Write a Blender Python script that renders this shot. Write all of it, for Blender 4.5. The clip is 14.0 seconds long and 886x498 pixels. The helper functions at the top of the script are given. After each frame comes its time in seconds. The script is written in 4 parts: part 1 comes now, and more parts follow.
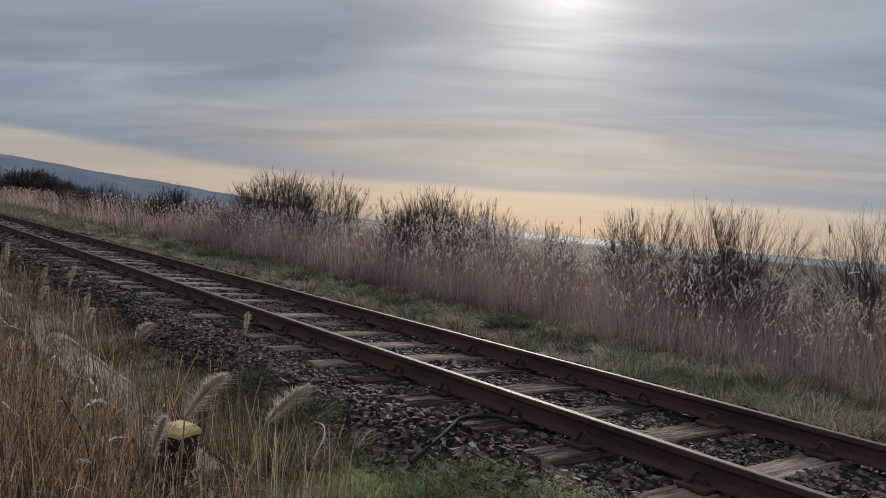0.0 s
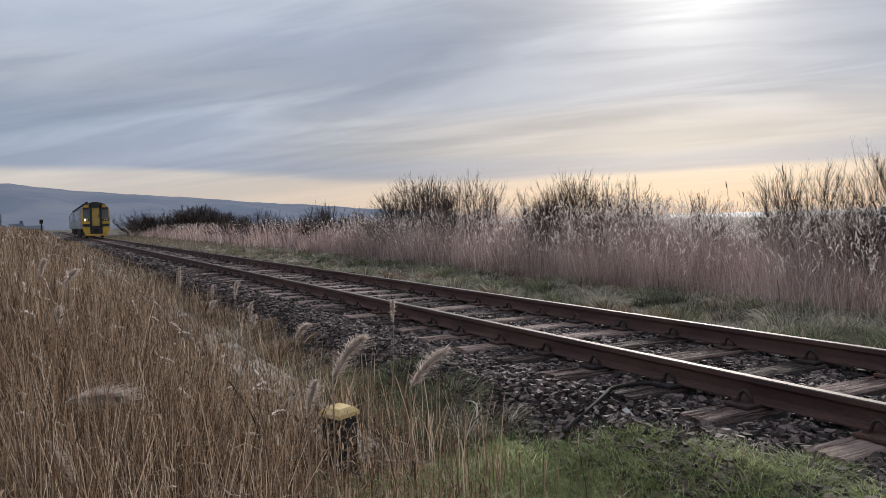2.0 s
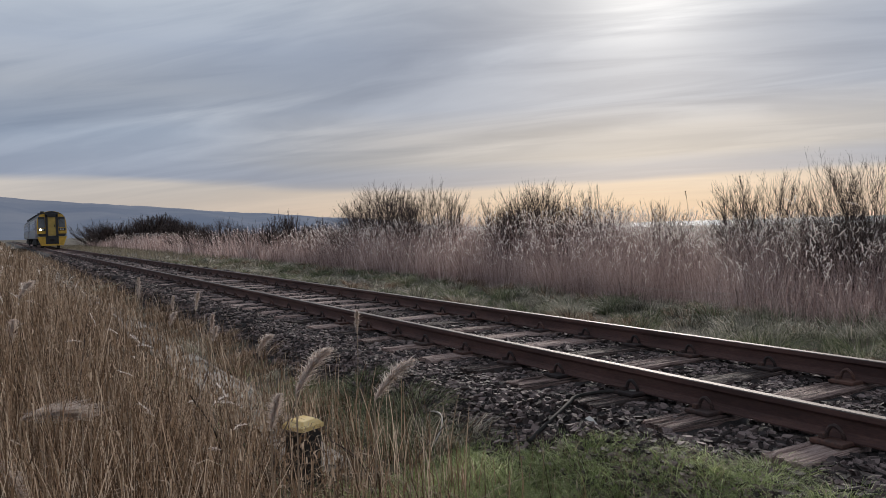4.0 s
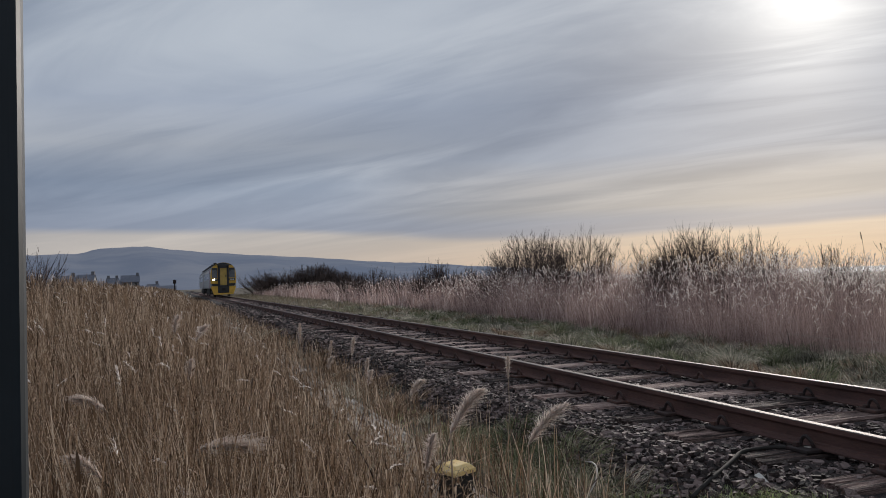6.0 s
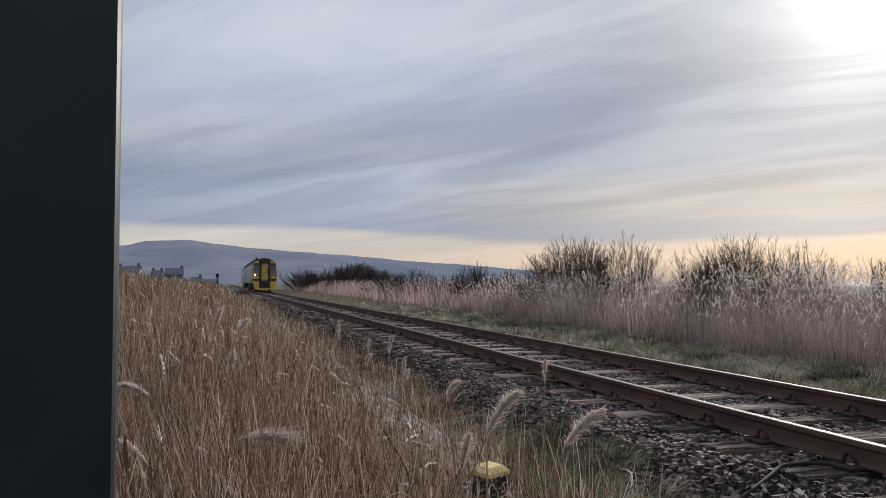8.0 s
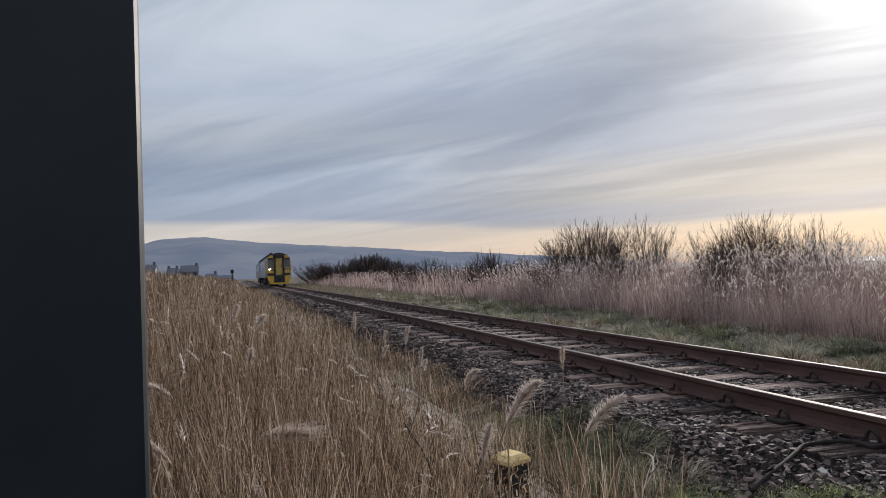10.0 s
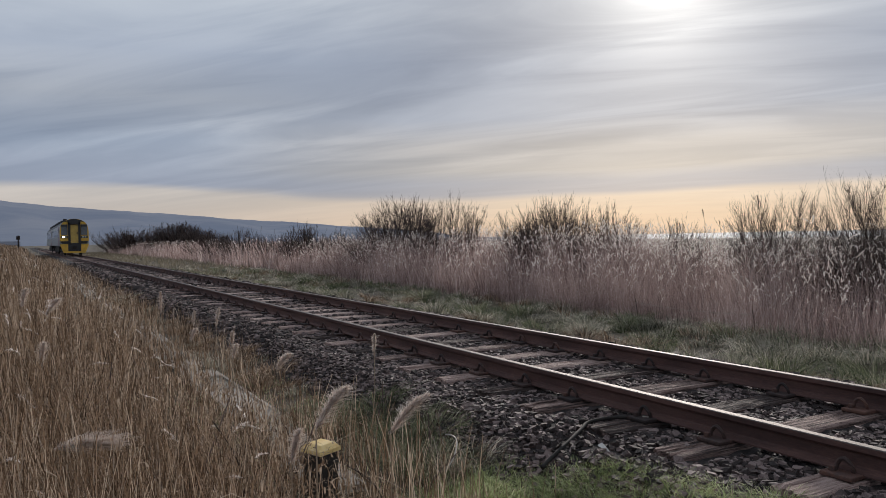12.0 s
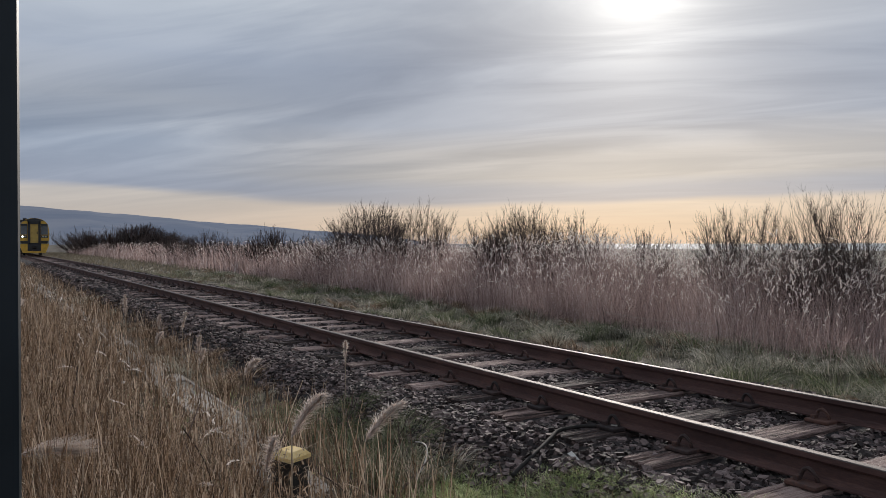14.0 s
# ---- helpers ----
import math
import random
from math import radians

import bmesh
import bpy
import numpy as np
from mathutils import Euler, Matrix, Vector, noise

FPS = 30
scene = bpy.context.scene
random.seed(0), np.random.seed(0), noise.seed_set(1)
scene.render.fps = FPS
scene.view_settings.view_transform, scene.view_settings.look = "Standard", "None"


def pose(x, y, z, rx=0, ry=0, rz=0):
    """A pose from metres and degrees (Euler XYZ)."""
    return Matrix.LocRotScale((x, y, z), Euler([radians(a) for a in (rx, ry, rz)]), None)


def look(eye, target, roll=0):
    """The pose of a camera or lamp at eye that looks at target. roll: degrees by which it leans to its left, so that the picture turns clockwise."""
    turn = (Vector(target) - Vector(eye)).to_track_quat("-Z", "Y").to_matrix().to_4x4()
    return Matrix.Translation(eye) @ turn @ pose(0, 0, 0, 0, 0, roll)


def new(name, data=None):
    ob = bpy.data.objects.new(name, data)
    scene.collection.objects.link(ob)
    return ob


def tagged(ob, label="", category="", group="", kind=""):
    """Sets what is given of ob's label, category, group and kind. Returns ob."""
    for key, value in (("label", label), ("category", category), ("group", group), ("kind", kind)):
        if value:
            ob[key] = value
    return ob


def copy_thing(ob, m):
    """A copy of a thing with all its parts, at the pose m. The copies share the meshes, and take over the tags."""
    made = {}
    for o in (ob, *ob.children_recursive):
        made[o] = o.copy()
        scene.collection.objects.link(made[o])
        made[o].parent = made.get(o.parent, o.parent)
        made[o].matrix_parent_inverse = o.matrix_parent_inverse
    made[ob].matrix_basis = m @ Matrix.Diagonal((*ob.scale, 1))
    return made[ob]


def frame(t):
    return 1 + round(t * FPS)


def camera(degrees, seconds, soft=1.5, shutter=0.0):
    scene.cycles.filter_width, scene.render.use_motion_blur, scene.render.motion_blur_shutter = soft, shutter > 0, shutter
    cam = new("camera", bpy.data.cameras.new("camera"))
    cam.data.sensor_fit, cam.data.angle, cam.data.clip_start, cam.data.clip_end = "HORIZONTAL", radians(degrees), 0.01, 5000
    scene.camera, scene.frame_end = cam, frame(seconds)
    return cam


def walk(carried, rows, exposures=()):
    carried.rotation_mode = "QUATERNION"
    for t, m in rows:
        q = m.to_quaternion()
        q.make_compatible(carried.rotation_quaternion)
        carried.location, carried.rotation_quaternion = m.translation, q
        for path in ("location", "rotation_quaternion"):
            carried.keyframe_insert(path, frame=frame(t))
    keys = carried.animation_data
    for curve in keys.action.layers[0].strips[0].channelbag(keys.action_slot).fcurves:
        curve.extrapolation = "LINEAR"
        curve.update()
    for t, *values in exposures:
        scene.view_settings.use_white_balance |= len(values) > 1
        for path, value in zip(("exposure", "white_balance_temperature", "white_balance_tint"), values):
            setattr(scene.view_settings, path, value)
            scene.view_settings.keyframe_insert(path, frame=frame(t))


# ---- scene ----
cam = camera(60.2, 14.0, soft=0.6)
PATH = [
    (0, (-3.985, 0.609, 1.193), (-2.748, 2.18, 1.131), 5.0),
    (0.5, (-4.019, 0.573, 1.126), (-3.204, 2.392, 0.96), 3.3),
    (1, (-3.97, 0.511, 1.092), (-3.189, 2.352, 1.065), 2.2),
    (1.5, (-3.939, 0.54, 1.041), (-3.046, 2.329, 0.988), 0.9),
    (2, (-3.939, 0.534, 1.044), (-3.019, 2.308, 0.966), -1.5),
    (2.5, (-3.937, 0.532, 1.05), (-3.016, 2.306, 0.988), -1.9),
    (5, (-3.949, 0.533, 1.055), (-2.902, 2.236, 1.01), -1.5),
    (5.5, (-3.962, 0.545, 1.046), (-3.152, 2.373, 1.109), -0.9),
    (6, (-3.954, 0.542, 1.028), (-3.298, 2.429, 1.109), -2.0),
    (6.5, (-3.946, 0.546, 1.024), (-3.32, 2.444, 1.097), -2.3),
    (7, (-3.948, 0.539, 1.026), (-3.321, 2.436, 1.095), -1.8),
    (7.5, (-3.962, 0.53, 1.023), (-3.353, 2.433, 1.1), -0.7),
    (8, (-3.967, 0.524, 1.025), (-3.409, 2.442, 1.112), -0.2),
    (10.5, (-3.975, 0.528, 1.048), (-3.435, 2.453, 1.084), -2.6),
    (11, (-4.01, 0.497, 1.147), (-3.302, 2.368, 1.117), -1.1),
    (11.5, (-3.981, 0.443, 1.172), (-3.092, 2.234, 1.135), -0.5),
    (12, (-3.984, 0.434, 1.173), (-3.02, 2.186, 1.142), -1.1),
    (12.5, (-3.982, 0.445, 1.17), (-2.982, 2.177, 1.145), -1.5),
    (13, (-3.983, 0.445, 1.17), (-2.979, 2.175, 1.149), -1.5),
    (13.5, (-3.988, 0.445, 1.172), (-2.981, 2.173, 1.155), -1.1),
    (14, (-4.022, 0.452, 1.179), (-2.984, 2.162, 1.164), -0.1),
]
walk(cam, [(t, look(eye, target, roll)) for t, eye, target, roll in PATH], [(t, stops, 6330, 9) for t, stops in (
    (0, -0.40), (0.5, 0.4), (1, 0.08), (1.5, -0.05), (2, 0.08), (2.5, -0.05), (5, -0.12), (5.5, -0.12), (6, -0.24), (6.5, -0.12), (7, -0.03), (7.5, -0.02), (8, 0.06),
    (10.5, 0.14), (11, 0.2), (11.5, 0.05), (12, -0.1), (12.5, -0.14), (13, -0.14), (13.5, -0.14), (14, -0.13))])

# ---- world and sun ----
SUN_AZ, SUN_EL = radians(45.2), radians(18.6)
SUN_DIR = Vector((math.sin(SUN_AZ) * math.cos(SUN_EL), math.cos(SUN_AZ) * math.cos(SUN_EL), math.sin(SUN_EL)))


class Graph:
    """Short hand for building a node tree."""

    def __init__(self, tree):
        self.tree, self.nodes, self.links = tree, tree.nodes, tree.links

    def node(self, kind, **inputs):
        n = self.nodes.new(kind)
        for key, value in inputs.items():
            self.put(n.inputs[key.replace("_", " ")], value)
        return n

    def put(self, socket, value):
        if isinstance(value, bpy.types.NodeSocket):
            self.links.new(value, socket)
        else:
            socket.default_value = value

    def math(self, op, a, b=0.0, c=0.0):
        n = self.nodes.new("ShaderNodeMath")
        n.operation = op
        for i, value in enumerate((a, b, c)):
            self.put(n.inputs[i], value)
        return n.outputs[0]

    def ramp(self, fac, stops, smooth=False):
        n = self.nodes.new("ShaderNodeValToRGB")
        n.color_ramp.interpolation = "B_SPLINE" if smooth else "LINEAR"
        el = n.color_ramp.elements
        while len(el) < len(stops):
            el.new(0.5)
        for e, (p, c) in zip(el, stops):
            e.position = p
            e.color = (*c, 1) if len(c) == 3 else c
        self.put(n.inputs[0], fac)
        return n.outputs[0]

    def grey(self, fac, lo, hi, a=0.0, b=1.0):
        n = self.nodes.new("ShaderNodeMapRange")
        n.interpolation_type = "SMOOTHSTEP"
        for i, value in enumerate((fac, lo, hi, a, b)):
            self.put(n.inputs[i], value)
        return n.outputs[0]

    def mix(self, fac, a, b, blend="MIX"):
        n = self.nodes.new("ShaderNodeMix")
        n.data_type, n.blend_type = "RGBA", blend
        self.put(n.inputs[0], fac)
        for i, value in ((6, a), (7, b)):
            self.put(n.inputs[i], (*value, 1) if isinstance(value, tuple) else value)
        return n.outputs[2]

    def noise(self, vec, scale, detail=4.0, rough=0.55, warp=0.0):
        n = self.node("ShaderNodeTexNoise", Scale=scale, Detail=detail, Roughness=rough, Distortion=warp)
        if vec is not None:
            self.put(n.inputs["Vector"], vec)
        return n.outputs[0]

    def vec(self, x, y, z):
        n = self.nodes.new("ShaderNodeCombineXYZ")
        for i, value in enumerate((x, y, z)):
            self.put(n.inputs[i], value)
        return n.outputs[0]

    def dot(self, vec, d):
        n = self.nodes.new("ShaderNodeVectorMath")
        n.operation = "DOT_PRODUCT"
        self.put(n.inputs[0], vec)
        n.inputs[1].default_value = d
        return n.outputs["Value"]


def build_world():
    world = bpy.data.worlds.new("overcast_sky")
    scene.world = world
    world.use_nodes = True
    g = Graph(world.node_tree)
    g.nodes.clear()
    way = g.nodes.new("ShaderNodeTexCoord").outputs["Generated"]
    up = g.dot(way, (0, 0, 1))
    high = g.math("MAXIMUM", up, 0.0)
    # a flat deck of cloud, drawn out into long soft bands
    near = g.math("DIVIDE", 1.0, g.math("ADD", high, 0.09))
    along = g.math("MULTIPLY", g.dot(way, (-0.60, 0.80, 0)), near)
    across = g.math("MULTIPLY", g.dot(way, (0.80, 0.60, 0)), near)
    streak = g.noise(g.vec(g.math("MULTIPLY", along, 0.20), g.math("MULTIPLY", across, 0.62), 6.2), 0.95, 4.0, 0.45, 0.9)
    fine = g.noise(g.vec(g.math("MULTIPLY", along, 0.55), g.math("MULTIPLY", across, 1.5), 9.1), 1.1, 6.0, 0.55, 1.0)
    wave = g.noise(g.vec(g.dot(way, (2.1, 0, 0)), g.dot(way, (0, 2.1, 0)), g.dot(way, (0, 0, 7))), 1.6, 3.0, 0.45, 0.2)
    toward = g.dot(way, (math.sin(SUN_AZ), math.cos(SUN_AZ), 0))
    level = g.math("ADD", high, g.math("MULTIPLY", g.math("SUBTRACT", wave, 0.5), 0.024))
    level = g.math("ADD", level, g.math("MULTIPLY", g.grey(toward, 0.72, 1.0), 0.013))
    base = g.ramp(g.math("MULTIPLY", level, 2.0), [
        (0.0, (0.47, 0.425, 0.42)), (0.07, (0.55, 0.475, 0.435)), (0.122, (0.56, 0.485, 0.445)), (0.138, (0.27, 0.30, 0.40)),
        (0.165, (0.28, 0.305, 0.395)), (0.195, (0.36, 0.35, 0.375)), (0.255, (0.375, 0.365, 0.39)), (0.33, (0.265, 0.30, 0.39)),
        (0.46, (0.295, 0.335, 0.425)), (0.58, (0.39, 0.42, 0.485)), (1.0, (0.43, 0.47, 0.54))])
    veil = g.ramp(g.math("MULTIPLY", level, 2.0), [
        (0.0, (0.47, 0.44, 0.44)), (0.07, (0.53, 0.48, 0.46)), (0.132, (0.53, 0.485, 0.47)), (0.150, (0.275, 0.31, 0.415)),
        (0.26, (0.31, 0.355, 0.455)), (0.36, (0.41, 0.43, 0.485)), (0.46, (0.345, 0.385, 0.475)), (0.58, (0.41, 0.45, 0.525)), (1.0, (0.43, 0.47, 0.54))])
    base = g.mix(g.grey(toward, 0.80, 0.97), veil, base)
    warm = g.math("MULTIPLY", g.grey(toward, 0.55, 1.0), g.grey(high, 0.02, 0.08, 1.0, 0.0))
    base = g.mix(warm, base, g.mix(1.0, base, (1.04, 0.965, 0.90), "MULTIPLY"))
    shade = g.math("MULTIPLY", g.grey(streak, 0.34, 0.66, 0.76, 1.24), g.grey(fine, 0.32, 0.68, 0.86, 1.13))
    soft = g.grey(high, 0.03, 0.15, 0.25, 1.0)
    shade = g.math("ADD", 1.0, g.math("MULTIPLY", g.math("SUBTRACT", shade, 1.0), soft))
    cloud = g.mix(1.0, base, g.vec(g.math("POWER", shade, 1.12), shade, g.math("POWER", shade, 0.78)), "MULTIPLY")
    # the veiled sun
    s = g.math("MAXIMUM", g.dot(way, tuple(SUN_DIR)), 0.0)
    glow = g.math("ADD", g.math("MULTIPLY", g.math("POWER", s, 26.0), 0.06), g.math("ADD", g.math("MULTIPLY", g.math("POWER", s, 420.0), 0.95), g.math("MULTIPLY", g.math("POWER", s, 110.0), 0.24)))
    glow = g.math("MULTIPLY", glow, g.grey(fine, 0.32, 0.62, 0.55, 1.2))
    sky = g.nodes.new("ShaderNodeTexSky")
    sky.sky_type, sky.sun_disc = "NISHITA", False
    sky.sun_elevation, sky.sun_rotation = SUN_EL, SUN_AZ
    clear = g.mix(1.0, sky.outputs[0], (0.010, 0.010, 0.010), "MULTIPLY")
    total = g.mix(1.0, g.mix(1.0, cloud, clear, "ADD"), g.mix(1.0, g.vec(glow, glow, glow), (1.0, 0.95, 0.86), "MULTIPLY"), "ADD")
    bg = g.node("ShaderNodeBackground", Color=total, Strength=0.94)
    out = g.nodes.new("ShaderNodeOutputWorld")
    g.links.new(bg.outputs[0], out.inputs[0])


build_world()
lamp = bpy.data.lights.new("sun", "SUN")
lamp.energy, lamp.angle, lamp.color = 3.1, radians(11), (1.0, 0.91, 0.82)
sun = new("sun", lamp)
sun.matrix_world = look(SUN_DIR * 50, (0, 0, 0))


# ---- materials ----
def material(name):
    m = bpy.data.materials.new(name)
    m.use_nodes = True
    g = Graph(m.node_tree)
    return m, g, g.nodes["Principled BSDF"], g.nodes["Material Output"]


def bump(g, bsdf, height, strength, distance):
    n = g.node("ShaderNodeBump", Strength=strength, Distance=distance, Height=height)
    g.links.new(n.outputs[0], bsdf.inputs["Normal"])


def surface(name, stops, scale, rough=0.8, metal=0.0, fine=8.0, depth=0.0, stretch=(1, 1, 1), spread=0.0, spec=0.5, sharp=0.22):
    """Two scales of mottling, with relief and, where asked, a change from piece to piece."""
    m, g, bsdf, out = material(name)
    where = g.nodes.new("ShaderNodeTexCoord").outputs["Object"]
    tilt = g.nodes.new("ShaderNodeMapping")
    tilt.inputs["Scale"].default_value = stretch
    g.links.new(where, tilt.inputs[0])
    big = g.noise(tilt.outputs[0], scale, 3.0)
    small = g.noise(tilt.outputs[0], scale * fine, 5.0, 0.65)
    fac = g.math("ADD", g.math("MULTIPLY", big, 0.55), g.math("MULTIPLY", small, 0.45))
    if spread:
        info = g.nodes.new("ShaderNodeObjectInfo").outputs["Random"]
        isle = g.nodes.new("ShaderNodeNewGeometry").outputs["Random Per Island"]
        var = g.math("FRACT", g.math("ADD", info, isle))
        fac = g.math("ADD", fac, g.math("MULTIPLY", g.math("SUBTRACT", var, 0.5), spread))
    g.links.new(g.ramp(g.grey(fac, 0.5 - sharp, 0.5 + sharp), stops), bsdf.inputs["Base Color"])
    g.links.new(g.math("ADD", rough - 0.1, g.math("MULTIPLY", small, 0.2)), bsdf.inputs["Roughness"])
    bsdf.inputs["Metallic"].default_value = metal
    bsdf.inputs["Specular IOR Level"].default_value = spec
    if depth:
        bump(g, bsdf, small, 0.7, depth)
    return m


def blade_material(name, stops, through_light=0.35, patch=(0.55, 0.8)):
    """Thin dry or green leaf: colour from blade to blade, with light shining through."""
    m, g, bsdf, out = material(name)
    isle = g.nodes.new("ShaderNodeNewGeometry").outputs["Random Per Island"]
    where = g.nodes.new("ShaderNodeTexCoord").outputs["Object"]
    big = g.noise(where, patch[0], 3.0)
    fac = g.math("ADD", g.math("MULTIPLY", isle, 0.9), g.math("MULTIPLY", g.math("SUBTRACT", big, 0.45), patch[1]))
    colour = g.ramp(fac, stops)
    g.links.new(colour, bsdf.inputs["Base Color"])
    bsdf.inputs["Roughness"].default_value = 0.72
    bsdf.inputs["Specular IOR Level"].default_value = 0.25
    if through_light:
        thin = g.node("ShaderNodeBsdfTranslucent", Color=colour)
        both = g.node("ShaderNodeMixShader", Fac=through_light)
        g.links.new(bsdf.outputs[0], both.inputs[1])
        g.links.new(thin.outputs[0], both.inputs[2])
        g.links.new(both.outputs[0], out.inputs[0])
    return m


def plain(name, colour, rough=0.5, metal=0.0, glow=0.0, spec=0.5):
    m, g, bsdf, out = material(name)
    where = g.nodes.new("ShaderNodeTexCoord").outputs["Object"]
    grime = g.noise(where, 3.0, 5.0, 0.6)
    shade = g.grey(grime, 0.3, 0.7, 0.82, 1.08)
    g.links.new(g.mix(1.0, tuple(colour), g.vec(shade, shade, shade), "MULTIPLY"), bsdf.inputs["Base Color"])
    bsdf.inputs["Roughness"].default_value, bsdf.inputs["Metallic"].default_value = rough, metal
    bsdf.inputs["Specular IOR Level"].default_value = spec
    if glow:
        bsdf.inputs["Emission Color"].default_value = (1.0, 0.93, 0.78, 1)
        bsdf.inputs["Emission Strength"].default_value = glow
    return m


SOIL = surface("soil_and_litter", [(0.0, (0.03, 0.022, 0.016)), (0.5, (0.075, 0.058, 0.04)), (1.0, (0.125, 0.11, 0.07))], 0.8, 0.95, fine=14, depth=0.03)
# bed sheet beneath the loose stones, coloured darker than they are
BALLAST = surface("dark_ballast_base", [(0.0, (0.008, 0.00588, 0.0056)), (0.5, (0.017, 0.01225, 0.01176)), (1.0, (0.042, 0.03038, 0.02912))], 14.0, 0.95, fine=5, depth=0.03)
STONE = surface("ballast_stone", [(0.0, (0.021, 0.0140, 0.0125)), (0.45, (0.052, 0.0350, 0.0315)), (0.8, (0.098, 0.0680, 0.0620)), (1.0, (0.22, 0.165, 0.152))], 5.0, 0.8, fine=10, depth=0.004, spread=0.7)
PALE_STONE = surface("pale_stone", [(0.0, (0.45, 0.42, 0.38)), (1.0, (0.62, 0.6, 0.56))], 9.0, 0.8, depth=0.003)
TIMBER = surface("weathered_timber", [(0.0, (0.035, 0.022, 0.0185)), (0.14, (0.16, 0.104, 0.088)), (0.5, (0.28, 0.190, 0.163)), (1.0, (0.44, 0.325, 0.285))], 2.6, 0.85, fine=6, depth=0.02, stretch=(0.45, 16, 16), spread=0.3, sharp=0.12)
RUST = surface("rusty_rail_side", [(0.0, (0.052, 0.0265, 0.0235)), (0.5, (0.098, 0.0505, 0.0435)), (1.0, (0.165, 0.086, 0.068))], 2.5, 0.75, metal=0.15, fine=14, depth=0.002, stretch=(3, 0.6, 3))
STEEL = surface("worn_rail_top", [(0.0, (0.10, 0.085, 0.078)), (1.0, (0.19, 0.165, 0.155))], 1.5, 0.66, metal=1.0, fine=12, stretch=(25, 0.4, 4))
CHAIR = surface("rusty_fixing", [(0.0, (0.027, 0.019, 0.01836)), (0.6, (0.0675, 0.0399, 0.03456)), (1.0, (0.135, 0.0665, 0.0486))], 6.0, 0.8, metal=0.1, fine=7, depth=0.003, spread=0.3)
CONCRETE = surface("stained_concrete", [(0.0, (0.17, 0.155, 0.13)), (0.5, (0.34, 0.31, 0.275)), (1.0, (0.46, 0.425, 0.385))], 3.0, 0.9, fine=9, depth=0.005, spread=0.3)
BLACK_PAINT = surface("black_weathered_post", [(0.0, (0.012, 0.011, 0.01)), (1.0, (0.035, 0.03, 0.027))], 5.0, 0.7, depth=0.003)
YELLOW_PAINT = surface("yellow_weathered_cap", [(0.0, (0.56, 0.36, 0.12)), (0.4, (0.76, 0.53, 0.20)), (1.0, (0.86, 0.68, 0.36))], 6.0, 0.6, depth=0.002)
POST_STEEL = surface("dark_painted_steel", [(0.0, (0.006, 0.011, 0.015)), (1.0, (0.017, 0.025, 0.033))], 2.0, 0.5, depth=0.0004, spec=0.3)
CABLE = surface("old_black_cable", [(0.0, (0.018, 0.016, 0.015)), (1.0, (0.045, 0.04, 0.037))], 8.0, 0.8, spec=0.15)
WIRE = surface("dull_wire", [(0.0, (0.28, 0.25, 0.22)), (1.0, (0.45, 0.42, 0.38))], 9.0, 0.5, metal=0.4)
BARK = surface("dark_twig_bark", [(0.0, (0.030, 0.022, 0.020)), (0.6, (0.078, 0.057, 0.051)), (1.0, (0.145, 0.108, 0.096))], 5.0, 0.9, spread=0.6, spec=0.2)
STRAW = blade_material("dry_straw_reed", [(0.0, (0.030, 0.019, 0.0125)), (0.3, (0.130, 0.084, 0.053)), (0.65, (0.300, 0.206, 0.138)), (1.0, (0.68, 0.555, 0.435))])
BANK_REED = blade_material("winter_reed_stem", [(0.0, (0.130, 0.088, 0.080)), (0.4, (0.360, 0.258, 0.238)), (0.75, (0.52, 0.402, 0.378)), (1.0, (0.70, 0.60, 0.57))], 0.6)
PLUME = blade_material("reed_plume_fluff", [(0.0, (0.5512, 0.477, 0.4346)), (0.5, (0.8162, 0.742, 0.6943)), (1.0, (0.9964, 0.954, 0.9222))], 0.62)
STEM = surface("straw_stem", [(0.0, (0.24, 0.17, 0.11)), (1.0, (0.46, 0.36, 0.26))], 9.0, 0.7)
LUSH = blade_material("dull_green_tuft", [(0.0, (0.034, 0.042, 0.023)), (0.4, (0.105, 0.125, 0.064)), (0.75, (0.22, 0.238, 0.135)), (1.0, (0.48, 0.45, 0.33))], 0.45, (2.0, 1.4))
NEAR_PLUME = blade_material("beige_plume_fluff", [(0.0, (0.46, 0.37, 0.325)), (0.5, (0.70, 0.60, 0.53)), (1.0, (0.92, 0.84, 0.78))], 0.5)
FAR_GRASS = blade_material("far_brown_grass", [(0.0, (0.10, 0.085, 0.058)), (0.5, (0.21, 0.18, 0.125)), (1.0, (0.38, 0.325, 0.245))], 0.35)
DARK_PLUME = blade_material("dark_reed_plume", [(0.0, (0.06, 0.042, 0.036)), (1.0, (0.14, 0.10, 0.08))], 0.3)
GREEN = blade_material("verge_grass", [(0.0, (0.09215, 0.1197, 0.044)), (0.35, (0.2425, 0.3021, 0.1144)), (0.7, (0.4268, 0.4845, 0.22)), (1.0, (0.7178, 0.7638, 0.4576))], 0.55, (1.6, 1.2))
TUSSOCK = blade_material("pale_tussock_grass", [(0.0, (0.064, 0.064, 0.047)), (0.35, (0.190, 0.186, 0.138)), (0.7, (0.375, 0.355, 0.28)), (1.0, (0.72, 0.65, 0.55))], 0.4, (1.7, 2.1))


def sea_material():
    m, g, bsdf, out = material("grey_sea")
    where = g.nodes.new("ShaderNodeTexCoord").outputs["Object"]
    bsdf.inputs["Base Color"].default_value = (0.16, 0.18, 0.2, 1)
    bsdf.inputs["Roughness"].default_value = 0.75
    bsdf.inputs["Specular IOR Level"].default_value = 0.35
    bump(g, bsdf, g.noise(where, 0.25, 4.0), 0.2, 0.3)
    return m


